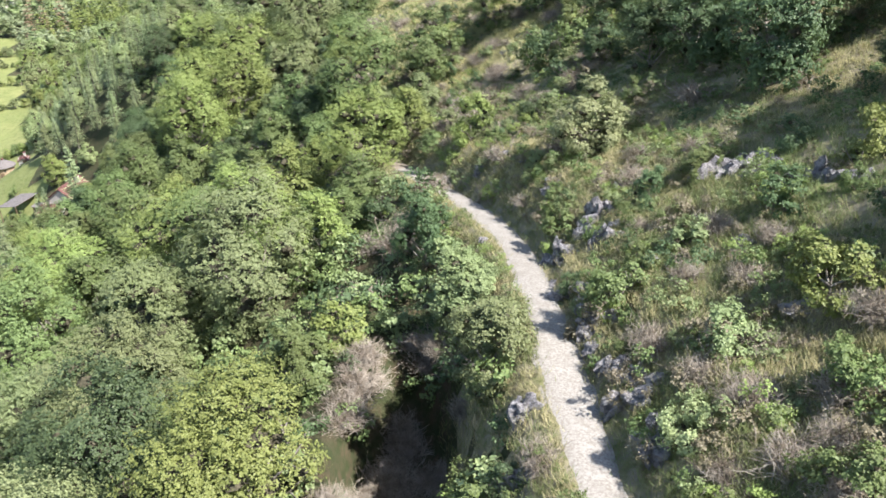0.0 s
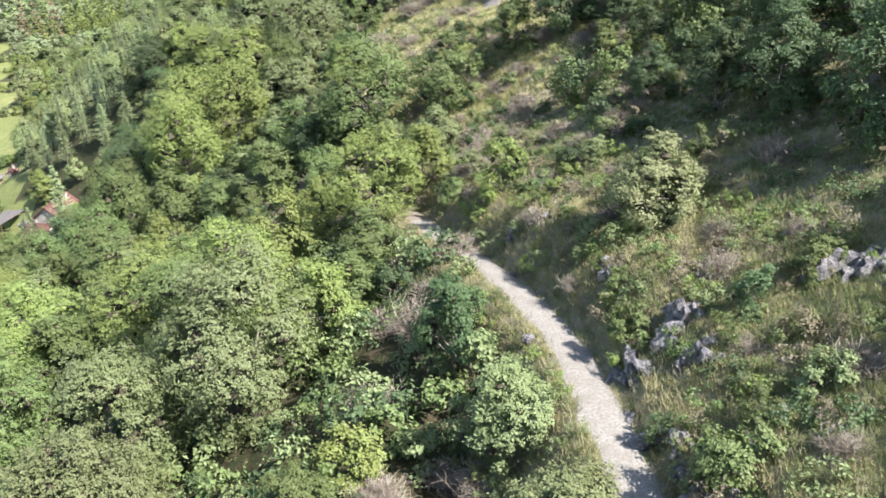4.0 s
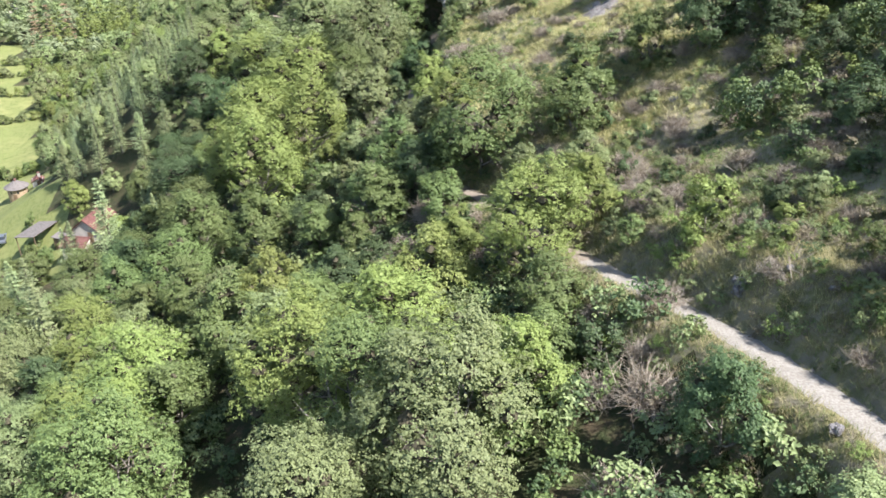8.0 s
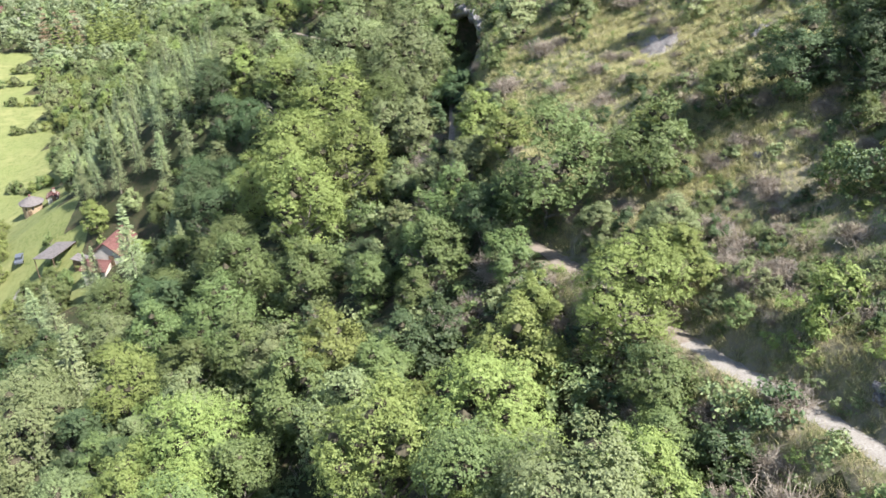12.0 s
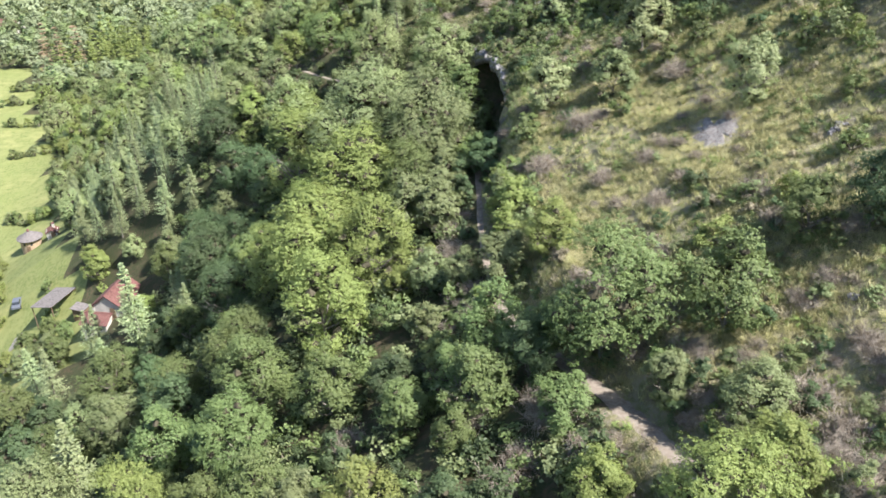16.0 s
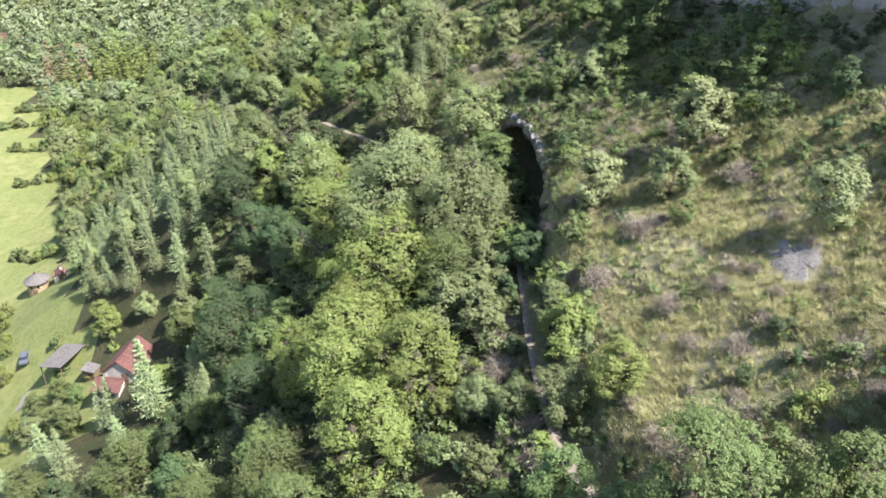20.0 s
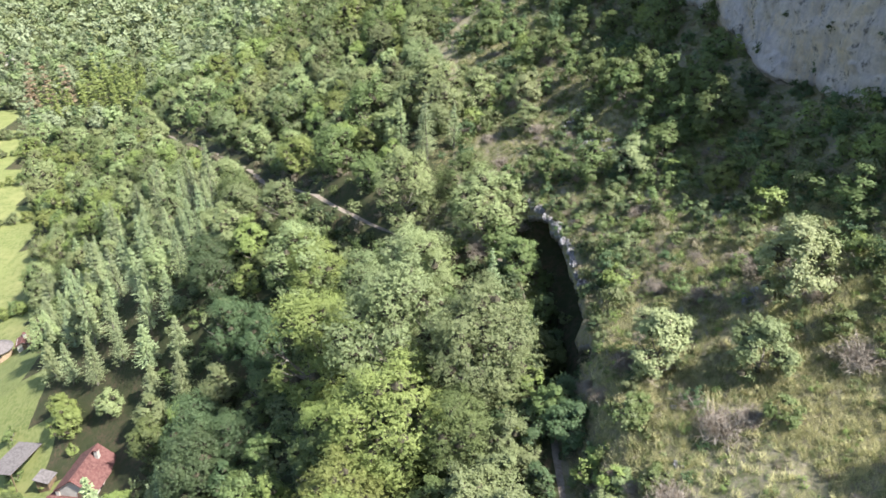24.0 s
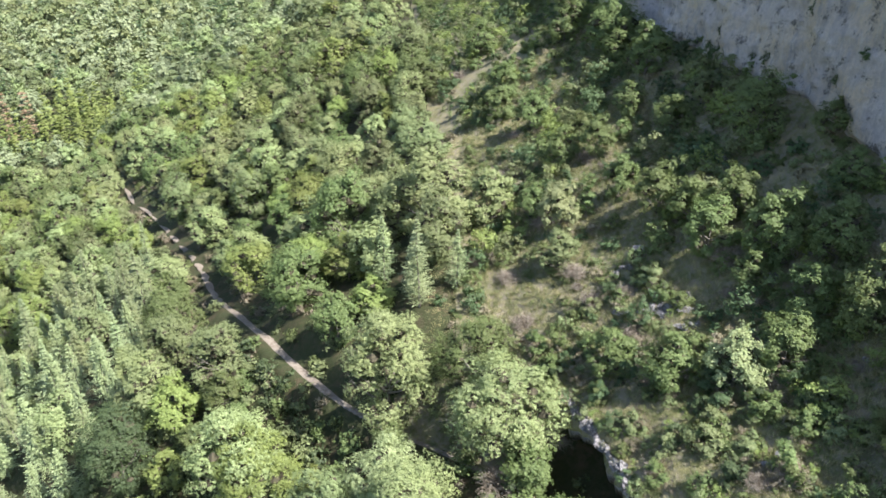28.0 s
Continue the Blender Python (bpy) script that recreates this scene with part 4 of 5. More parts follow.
# withered brambles round the bare scar and between trail and wood
for x, y, r in ((1.9, 87.6, 0.88), (1.7, 91.5, 0.98), (5.8, 87.1, 0.88), (5.8, 91.7, 0.97), (2.5, 93.4, 0.78), (4.8, 86.0, 0.79), (-8.8, 62.5, 1.3), (-10.4, 66.7, 1.4), (-10.4, 63.5, 1.7), (-8.4, 58.4, 1.4), (-6.7, 56.0, 1.2),
                (-12.4, 69.1, 1.6), (-13.7, 64.7, 1.8), (-5.9, 52.9, 1.3), (-4.3, 50.1, 1.2), (-3.5, 46.0, 1.3), (-6.2, 47.9, 1.5), (-2.1, 42.3, 1.2), (-4.4, 40.9, 1.5)):
    dead_bush(x, y, r)
# undergrowth between the trees and on the slope
bush_mid = [crown_cloud(np.random.default_rng(140 + v), 1.0, 0.75, 480, 0.066, 9, 0.5, 0.8, 0.68) for v in range(5)]
bush_low = [crown_cloud(np.random.default_rng(120 + v), 1.0, 0.8, 400, 0.09, 9, 0.5, 0.7, 0.7) for v in range(5)]
bush_fine = [crown_cloud(np.random.default_rng(130 + v), 1.0, 0.75, 900, 0.048, 10, 0.5, 0.85, 0.65) for v in range(5)]


def under_ok(x, y):
    d = x - trail_x(y)
    return (d < np.where((y > 119) & (y < 150), 1.2, -1.5)) & (x > -75) & ~is_meadow(x, y) & (((x + 1.6) / 2.9) ** 2 + ((y - 22.5) / 7.5) ** 2 > 0.55) & ~((x < -68) & (y > 120))


def slope_ok(x, y):
    d = x - np.where(y < 152, trail_x(y), -26)
    open_patch = np.sin(x * 0.33 + 1.3 * np.sin(y * 0.11)) + np.sin(y * 0.23 + 0.5 * x)
    bare = ((x - 4.2) / 3.5) ** 2 + ((y - 91.5) / 6.0) ** 2 < 1
    return (d > 1.15) & (x < np.interp(y, CLIFF_Y, CLIFF_X)) & ((open_patch > -0.55 - 0.9 * (x > 6) - 0.5 * (y < 60)) | ((y > 172) & (np.sin(y * 0.4 + x) > -0.2))) & ~bare & (cave_floor(x - 1, y) < 0.2)


low = [(x, y, z, k * 1.35, a) for x, y, z, k, a in scatter(-78, 6, 8, 172, 2.2, under_ok, 4)]
for i, (leaf, label) in enumerate((("oak", "Green undergrowth between the trees"), ("grey", "Grey-green undergrowth between the trees"), ("dark", "Dark undergrowth in the shade of the trees"))):
    woods("undergrowth", [p for p in low[i::3] if p[1] > 55], bush_low, LEAF[leaf], label, "undergrowth")
    woods("undergrowth", [p for p in low[i::3] if p[1] <= 55], bush_mid, LEAF[leaf], label, "undergrowth")
low = scatter(-115, -20, 150, 285, 2.3, lambda x, y: (np.abs(x - trail_x(y)) > 1.6) & (hides_trail(x, y) | (np.abs(x - trail_x(y)) < 7)), 14)
for i, leaf in enumerate(("oak", "grey", "brown")):
    woods("undergrowth", low[i::3], bush_low, LEAF[leaf], ("Low green growth beside the far trail", "Grey-green low growth beside the far trail", "Dry brown growth beside the far trail")[i], "undergrowth")
low = scatter(-30, 30, 12, 225, 1.65, slope_ok, 5)
low = [(x, y, z, k * (0.8 if y < 60 else 0.6 if y < 125 else 0.75), a) for x, y, z, k, a in low]
for i, (leaf, label) in enumerate((("oak", "Low green scrub on the open slope"), ("grey", "Low grey-green scrub on the open slope"), ("dark", "Low dark scrub on the open slope"), ("brown", "Low brown dried-out scrub on the open slope"))):
    mine = [p for q, p in enumerate(low) if q % 7 in ((0, 3), (2,), (4,), (1, 5))[i]]
    woods("low_scrub", [p for p in mine if p[1] > 60], bush_low, LEAF[leaf], label, "scrub")
    woods("low_scrub", [p for p in mine if p[1] <= 60], bush_fine, LEAF[leaf], label, "scrub")
def verge_ok(x, y):
    d = x - trail_x(y)
    return (((d > 1.0) & (d < 9.5)) | ((d < -1.05) & (d > -5))) & (np.sin(x * 1.1 + y * 0.4) + np.sin(y * 0.9 - x * 0.3) > -0.8) & (((x + 1.6) / 2.9) ** 2 + ((y - 22.5) / 7.5) ** 2 > 0.8)


def lip_ok(x, y):
    d = x - np.interp(y, CAVE_Y, CAVE_X)
    return (d > 0.2) & (d < 13) & (np.sin(x * 0.8 + 0.3 * y) + np.sin(y * 0.6 - x * 0.4) > -0.9)


low = [(x, y, z + 0.25, k * 0.62, a) for x, y, z, k, a in scatter(-12, 16, 12, 64, 1.2, verge_ok, 25)]
low += [(x, y, z + 0.32, k * 0.68, a) for x, y, z, k, a in scatter(-18, 4, 115, 156, 1.35, lip_ok, 26)]
for i, leaf in enumerate(("oak", "brown", "grey", "light")):
    woods("low_scrub", low[i::4], bush_fine, LEAF[leaf], ("Low green scrub on the banks", "Withered brown scrub on the banks", "Grey-green scrub on the banks", "Yellow-green scrub on the banks")[i], "scrub")
twig_low = [twig_tangle(np.random.default_rng(150 + v), 1.1, 16) for v in range(3)]
# thickets in the shade below the cliff
thick_low = [crown_cloud(np.random.default_rng(170 + v), 1.6, 0.95, 1000, 0.09, 14, 1.0, 0.6, 0.7) for v in range(5)]


def thick_ok(x, y):
    gap = np.sin(x * 0.29 + 1.7 * np.sin(y * 0.09)) + np.sin(y * 0.19 - 0.3 * x)
    lip = np.interp(y, CAVE_Y, CAVE_X)
    return (x > np.where(y < 153, lip + 1, -22 - np.maximum(0, y - 165) * 0.07)) & (x < np.interp(y, CLIFF_Y, CLIFF_X) + 0.5) & ((gap > 0.75 - 0.95 * (x > np.interp(y, CLIFF_Y, CLIFF_X) - 13) - 0.2 * (y > 180)) | (y > 235) | ((y < 82) & (x > 11 + 0.05 * (y - 54)))) & ~((y < 118) & (x < 7) & ((y > 80) | (x < trail_x(y) + 2.5)))


thick_fine = [crown_cloud(np.random.default_rng(180 + v), 1.6, 0.85, 1300, 0.075, 12, 1.0, 0.8, 0.65) for v in range(4)]
low2 = scatter(-45, 30, 54, 335, 2.4, thick_ok, 7)
for i, (leaf, label) in enumerate((("dark", "Dark green thicket on the shaded slope"), ("oak", "Green thicket on the shaded slope"), ("light", "Fresh green shrubs below the cliff"), ("grey", "Grey-green thicket on the slope"))):
    woods("thicket", [p for p in low2[i::4] if p[1] > 112], thick_low, LEAF[leaf], label, "thicket")
    woods("thicket", [p for p in low2[i::4] if p[1] <= 112], thick_fine, LEAF[leaf], label, "thicket")
woods("dead_scrub", low[6::7] + scatter(-40, 20, 14, 160, 6.5, lambda x, y: (cave_floor(x, y) < 0.3) & (np.abs(x - trail_x(y)) > 2), 6), twig_low, TWIG, "Scattered grey dead twigs and brambles", "scrub")


# ---- grass and low scrub ----
def grass(name, spots, tall, leaf, label, seed, blades=12, wide=0.011):
    g = np.random.default_rng(seed)
    n = len(spots) * blades
    p = np.repeat(spots, blades, 0) + np.concatenate([g.normal(0, 0.13, (n, 2)), np.full((n, 1), -0.03)], 1)
    a = g.uniform(0, 6.28, n)
    h = tall * g.uniform(0.6, 1.3, n)
    lean = np.stack([np.cos(a), np.sin(a)], 1) * (h * g.uniform(0.4, 1.3, n))[:, None]
    side = np.stack([-np.sin(a), np.cos(a), np.zeros(n)], 1) * wide
    tip = p + np.concatenate([lean, h[:, None]], 1)
    v = np.stack([p - side, p + side, tip], 1).reshape(-1, 3)
    ob = new(name, raw_mesh(name, v, np.arange(3 * n).reshape(n, 3), [leaf]))
    return tagged(ob, label, "grass", kind="stuff")


g = np.random.default_rng(9)
n = 62000
yy = np.where(g.random(n) < 0.68, 10 + 95 * g.random(n) ** 1.5, g.uniform(105, 210, n))
left = np.where(yy < 118, trail_x(yy) + 0.6, np.where(yy < 152, np.interp(yy, CAVE_Y, CAVE_X) + 0.6, -26))
left = np.where((yy < 60) & (g.random(n) < 0.16), trail_x(yy) - 2.6, left)
xx = left + g.random(n) * (np.interp(yy, CLIFF_Y, CLIFF_X) - left)
off = np.abs(xx - trail_x(yy)) > np.where(yy > 80, 0.4, 0.78)
bare = ((xx - 4.2) / 1.6) ** 2 + ((yy - 91.5) / 3.4) ** 2 < 1
patch = np.sin(xx * 0.45 + 2 * np.sin(yy * 0.13)) + np.sin(yy * 0.31 + xx * 0.22) + g.normal(0, 0.5, n)
dry = patch > np.where((yy > 44) & (yy < 125), -0.45, 0.0)
zz = surface(xx, yy)
pts = np.stack([xx, yy, zz], 1)
n2 = 42000
y2 = g.uniform(66, 126, n2)
x2 = trail_x(y2) + 1.0 + g.random(n2) * (13 - trail_x(y2))
x2 = np.where((y2 > 117) & (x2 < -10), x2 + 8, x2)
tuft2 = np.stack([x2, y2, surface(x2, y2)], 1)[(((x2 - 4.2) / 1.6) ** 2 + ((y2 - 90.6) / 3.2) ** 2 > 1) & (np.sin(x2 * 0.5 + np.sin(y2 * 0.2)) + np.sin(y2 * 0.37) > -0.6)]
n3 = 26000
y3 = np.where(g.random(n3) < 0.36, g.uniform(13, 64, n3), g.uniform(104, 220, n3))
x3 = np.where(y3 < 100, trail_x(y3) + np.where(g.random(n3) < 0.3, g.uniform(-4.0, -0.85, n3), g.uniform(0.85, 9, n3)), np.where(y3 < 153, np.interp(y3, CAVE_Y, CAVE_X), -22) + g.uniform(0.3, 22, n3))
tuft3 = np.stack([x3, y3, surface(x3, y3) + np.where(y3 > 100, 0.1, 0.0)], 1)
near_bank = tuft3[:, 1] < 100
grass("dry_grass", tuft3[near_bank][::2], 0.27, DRY_GRASS, "Long dry grass on the banks", 7, 14, 0.011)
grass("green_grass", tuft3[near_bank][1::2], 0.25, GREEN_GRASS, "Long green grass on the banks", 8, 14, 0.011)
grass("dry_grass", tuft3[~near_bank][::3], 0.4, DRY_GRASS, "Long dry grass in the shade of the cliff", 17, 14, 0.013)
grass("green_grass", np.concatenate([tuft3[~near_bank][1::3], tuft3[~near_bank][2::3]]), 0.4, GREEN_GRASS, "Long green grass in the shade of the cliff", 18, 14, 0.013)
grass("dry_grass", tuft2, 0.3, DRY_GRASS, "Sunlit straw-coloured grass in swathes on the slope", 5, 15, 0.011)
grass("dry_grass", pts[off & ~bare & dry], 0.28, DRY_GRASS, "Tufts of straw-coloured dry grass on the slope", 1)
grass("green_grass", pts[off & ~bare & ~dry], 0.27, GREEN_GRASS, "Rough green grass on the slope", 2)


n4 = 4200
y4 = g.uniform(64, 124, n4)
x4 = trail_x(y4) + 1.4 + g.random(n4) * (15 - trail_x(y4))
keep = (((x4 - 4.4) / 2.0) ** 2 + ((y4 - 90.6) / 3.8) ** 2 > 1) & (cave_floor(x4 - 1, y4) < 0.1)
spot4 = np.stack([x4, y4, surface(x4, y4)], 1)[keep]
grass("dry_grass", spot4[: 3300], 0.5, DRY_GRASS, "Straw-coloured tussocks of tall dry grass", 31, 34, 0.016)
grass("green_grass", spot4[3300:], 0.42, GREEN_GRASS, "Tussocks of green grass between the dry ones", 32, 34, 0.016)


def sunny_ok(x, y):
    return (x > trail_x(y) + 1.4) & (x < 17) & (((x - 4.4) / 2.4) ** 2 + ((y - 90.6) / 4.2) ** 2 > 1) & (cave_floor(x - 1, y) < 0.1) & (np.sin(x * 1.7 + y) + np.sin(y * 1.3 - x * 0.6) > -0.5)


low = [(x, y, z + 0.15, 0.22 + 0.3 * k, a) for x, y, z, k, a in scatter(-16, 17, 66, 125, 1.7, sunny_ok, 41)]
for i, leaf in enumerate(("brown", "grey", "oak", "light")):
    woods("low_scrub", low[i::4], bush_fine, LEAF[leaf], ("Small withered scrub in the dry grass", "Small grey-green cushions of scrub in the dry grass", "Small green bushes in the dry grass", "Small yellow-green bushes in the dry grass")[i], "scrub")


# ---- rocks ----
def boulder(seed, sub=3):
    bm = bmesh.new()
    bmesh.ops.create_icosphere(bm, subdivisions=sub, radius=1.0)
    for v in bm.verts:
        c = v.co.normalized()
        k = 0.72 + 0.5 * noise.noise(c * 1.3 + Vector((seed * 7.1, 0, 0))) + 0.38 * abs(noise.noise(c * 2.9 + Vector((0, seed * 3.3, 0)))) + 0.20 * noise.noise(c * 6.5)
        v.co = c * k
        v.co.z = max(v.co.z, -0.35)
    me = bpy.data.meshes.new("rock")
    bm.to_mesh(me)
    bm.free()
    me.materials.append(LIMESTONE)
    return me


ROCK_MESH = [boulder(s) for s in range(5)]


def rock(x, y, a, b, c, turn=0.0, label="Pale grey weathered limestone outcrop in the slope"):
    ob = new("rock", ROCK_MESH[int(abs(x * 7 + y * 3)) % 5])
    ob.matrix_basis = Matrix.LocRotScale((x, y, land_at(x, y) - 0.2 * c), Euler((0.1 * math.sin(x), 0.1 * math.cos(y), turn)), (a, b, c))
    return tagged(ob, label, "rock", "limestone outcrops")


def outcrop(x, y, a, b, c):
    """A broken ledge: several weathered stones close together."""
    g = random.Random(int(x * 31 + y * 17))
    for q in range(5):
        k = g.uniform(0.4, 0.75)
        rock(x + g.uniform(-0.9, 0.9) * a, y + g.uniform(-0.9, 0.9) * b, a * k * g.uniform(0.8, 1.3), b * k, c * k * g.uniform(0.7, 1.2), g.uniform(0, 6.28))


for x, y, a, b, c in ((6.8, 30.6, 0.9, 0.8, 1.5), (5.3, 29.6, 0.6, 1.3, 0.7), (4.9, 27.0, 0.5, 0.9, 0.6), (12.6, 30.3, 1.3, 0.7, 1.0), (14.0, 26.4, 1.1, 0.6, 0.8), (14.8, 25.2, 0.9, 0.6, 0.7), (5.6, 36.1, 0.6, 0.6, 0.5),
                      (5.8, 22.4, 0.6, 1.1, 0.9), (5.7, 20.9, 0.6, 1.0, 0.9), (5.9, 18.6, 0.6, 1.1, 1.0), (6.1, 16.5, 0.6, 0.9, 0.9), (2.5, 19.5, 0.5, 0.8, 1.0), (-0.3, 20.8, 0.5, 0.6, 1.2), (2.2, 17.1, 0.5, 0.9, 1.1), (5.8, 24.9, 0.5, 0.8, 0.7), (6.9, 28.6, 0.6, 0.7, 1.0), (13.2, 28.3, 0.9, 0.6, 0.7)):
    outcrop(x, y, a, b, c)
for x, y, a, b, c in ((1.3, 115.1, 0.8, 0.6, 1.1), (2.3, 129.1, 0.7, 0.6, 0.9), (2.6, 153.8, 0.7, 0.6, 0.5), (-6.8, 156.8, 1.6, 0.9, 0.4), (-3.9, 155.3, 1.3, 0.9, 0.4), (-3.2, 152.9, 1.2, 0.8, 0.4),
                      (-7.3, 162.6, 0.9, 0.6, 0.5), (-5.8, 164.3, 0.9, 0.6, 0.5), (-1.7, 137.0, 0.9, 0.7, 0.5), (10.4, 82.6, 0.6, 0.5, 0.5), (-5.4, 155.9, 1.1, 0.6, 0.35), (-5.0, 158.5, 1, 0.5, 0.35)):
    outcrop(x, y, a, b, c)
rock(2.1, 33.7, 0.35, 0.3, 0.35, 0.4, "Squared white stone at the edge of the trail")
rng = random.Random(64)
for q in range(27):
    y = 128.5 + q * 0.8 + rng.uniform(-0.2, 0.2)
    k = rng.uniform(0.45, 0.85)
    rock(float(np.interp(y, CAVE_Y, CAVE_X)) + rng.uniform(0.32, 0.6), y, k * 0.8, k * 1.15, k * rng.uniform(0.7, 1.1), rng.uniform(-0.4, 0.4), "Weathered grey limestone block on the lip of the overhang")
rng = random.Random(21)
for _ in range(55):
    y = rng.uniform(14, 172)
    x = rng.uniform((trail_x(y) if y < 118 else np.interp(y, CAVE_Y, CAVE_X)) + 1.4, 12)
    k = rng.uniform(0.15, 0.5)
    rock(x, y, k * rng.uniform(0.8, 1.5), k, k * rng.uniform(0.6, 1.0), rng.uniform(0, 6.28), "Small pale limestone block lying in dry grass")

# a scar of bare pale earth
na, nr = 90, 9
ang = np.arange(na) / na * 2 * np.pi
rim = 1 + 0.22 * np.sin(2 * ang + 1) + 0.16 * np.sin(3 * ang + 2) + 0.13 * np.sin(5 * ang) + 0.10 * np.sin(9 * ang) + 0.08 * np.sin(14 * ang)
rad = np.linspace(0.02, 1, nr)
ex = 4.4 + np.cos(ang)[None, :] * rad[:, None] * rim * 1.55
ey = 90.6 + np.sin(ang)[None, :] * rad[:, None] * rim * 3.3
ez = land(ex, ey) + 0.10 - 0.14 * rad[:, None] ** 4
i = np.arange(nr - 1)[:, None] * na + np.arange(na)[None, :]
j = np.arange(nr - 1)[:, None] * na + (np.arange(na)[None, :] + 1) % na
tagged(new("bare_earth", raw_mesh("bare_earth", np.stack([ex, ey, ez], -1).reshape(-1, 3), np.stack([i, j, j + na, i + na], -1).reshape(-1, 4), [EARTH], None, True)),
       "Scar of bare pale grey earth on the slope", "bare earth", kind="structure")

# ---- the yard in the valley ----
ROOF_RED = blotchy("red_roof_tile", [(0.125, 0.056, 0.05), (0.09, 0.042, 0.038), (0.155, 0.08, 0.07)], [0.5, 2.5], bump=0.6, distance=0.05)
ROOF_GREY = blotchy("grey_roof_sheet", [(0.135, 0.12, 0.115), (0.10, 0.09, 0.085), (0.17, 0.155, 0.15)], [0.5, 2.5], bump=0.3, distance=0.03)
PLASTER = blotchy("ochre_plaster", [(0.33, 0.24, 0.16), (0.27, 0.20, 0.13), (0.38, 0.29, 0.20)], [0.5, 2.0], bump=0.3, distance=0.02)
WHITEWASH = blotchy("pale_wall", [(0.48, 0.45, 0.40), (0.38, 0.36, 0.32)], [0.8], bump=0.3, distance=0.02)
TIMBER = blotchy("brown_timber", [(0.20, 0.14, 0.09), (0.13, 0.09, 0.06)], [1.5], bump=0.3, distance=0.01)
GLASS = material("window_glass", 0.08, 0.6)[0]
GLASS.node_tree.nodes["Principled BSDF"].inputs["Base Color"].default_value = (0.03, 0.035, 0.04, 1)
CAR_PAINT = material("car_paint", 0.3, 0.5)[0]
CAR_PAINT.node_tree.nodes["Principled BSDF"].inputs["Base Color"].default_value = (0.10, 0.11, 0.13, 1)
RUBBER = material("tyre_rubber", 0.9, 0.2)[0]
RUBBER.node_tree.nodes["Principled BSDF"].inputs["Base Color"].default_value = (0.02, 0.02, 0.02, 1)


def block(name, parent, m, size, at, turn=(0, 0, 0), bevel=0.03, label="", taper=None):
    """A bevelled block, as a part."""
    bm = bmesh.new()
    bmesh.ops.create_cube(bm, size=1.0)
    for v in bm.verts:
        if taper and v.co.z > 0:
            v.co.x *= taper[0]
            v.co.y *= taper[1]
        v.co = Vector((v.co.x * size[0], v.co.y * size[1], v.co.z * size[2]))
    bmesh.ops.bevel(bm, geom=bm.edges[:], offset=bevel, segments=1, affect="EDGES")
    me = bpy.data.meshes.new(name)
    bm.to_mesh(me)
    bm.free()
    me.materials.append(m)
    return part(name, me, parent, label, pose(*at, *turn))


def gabled_house(x, y, turn, ln, wd, eave, rise, wall_m, label, z=None):
    """A small house with a gabled tiled roof; its ridge runs along its own y."""
    top = new("house")
    top.matrix_basis = pose(x, y, land_at(x, y) if z is None else z, 0, 0, turn)
    bm = bmesh.new()
    w, h = wd / 2, ln / 2
    prof = [(-w, -3.0), (w, -3.0), (w, eave), (0, eave + rise), (-w, eave)]
    a = [bm.verts.new((p, -h, q)) for p, q in prof]
    b = [bm.verts.new((p, h, q)) for p, q in prof]
    bm.faces.new(a)
    bm.faces.new(b[::-1])
    for i in range(5):
        bm.faces.new((a[i - 1], b[i - 1], b[i], a[i]))
    bmesh.ops.recalc_face_normals(bm, faces=bm.faces)
    me = bpy.data.meshes.new("wall")
    bm.to_mesh(me)
    bm.free()
    me.materials.append(wall_m)
    part("wall", me, top)
    pitch = math.degrees(math.atan2(rise, w))
    sl = math.hypot(rise, w) + 0.45
    for s in (-1, 1):
        r = part("roof_slope", block_mesh((sl, ln + 0.7, 0.16), ROOF_RED), top, "", pose(s * (w / 2 + 0.14), 0, eave + rise / 2 + 0.02, 0, s * pitch, 0))
    block("ridge_tiles", top, ROOF_RED, (0.32, ln + 0.74, 0.16), (0, 0, eave + rise + 0.14), bevel=0.05)
    chim = block("chimney", top, WHITEWASH, (0.6, 0.6, 1.5), (w * 0.35, h * 0.5, eave + rise + 0.2))
    part("cap", block_mesh((0.75, 0.75, 0.12), ROOF_RED), chim, "", pose(0, 0, 0.8))
    d = block("door", top, TIMBER, (1.0, 0.12, 2.05), (w * 0.3, -h - 0.02, 1.05))
    part("handle", block_mesh((0.05, 0.12, 0.14), ROOF_GREY), d, "", pose(0.36, -0.08, 0))
    for k in (-0.45, 0.45):
        for side in (-1, 1):
            win = block("window", top, WHITEWASH, (0.12, 1.1, 1.25), (side * (w + 0.02), k * ln * 0.5, 1.5))
            part("pane", block_mesh((0.04, 0.9, 1.05), GLASS), win, "", pose(side * 0.06, 0, 0))
    return tagged(top, label, "house", "houses in the valley")


def block_mesh(size, m, bevel=0.02):
    bm = bmesh.new()
    bmesh.ops.create_cube(bm, size=1.0, matrix=Matrix.Diagonal((*size, 1)))
    bmesh.ops.bevel(bm, geom=bm.edges[:], offset=bevel, segments=1, affect="EDGES")
    me = bpy.data.meshes.new("piece")
    bm.to_mesh(me)
    bm.free()
    me.materials.append(m)
    return me


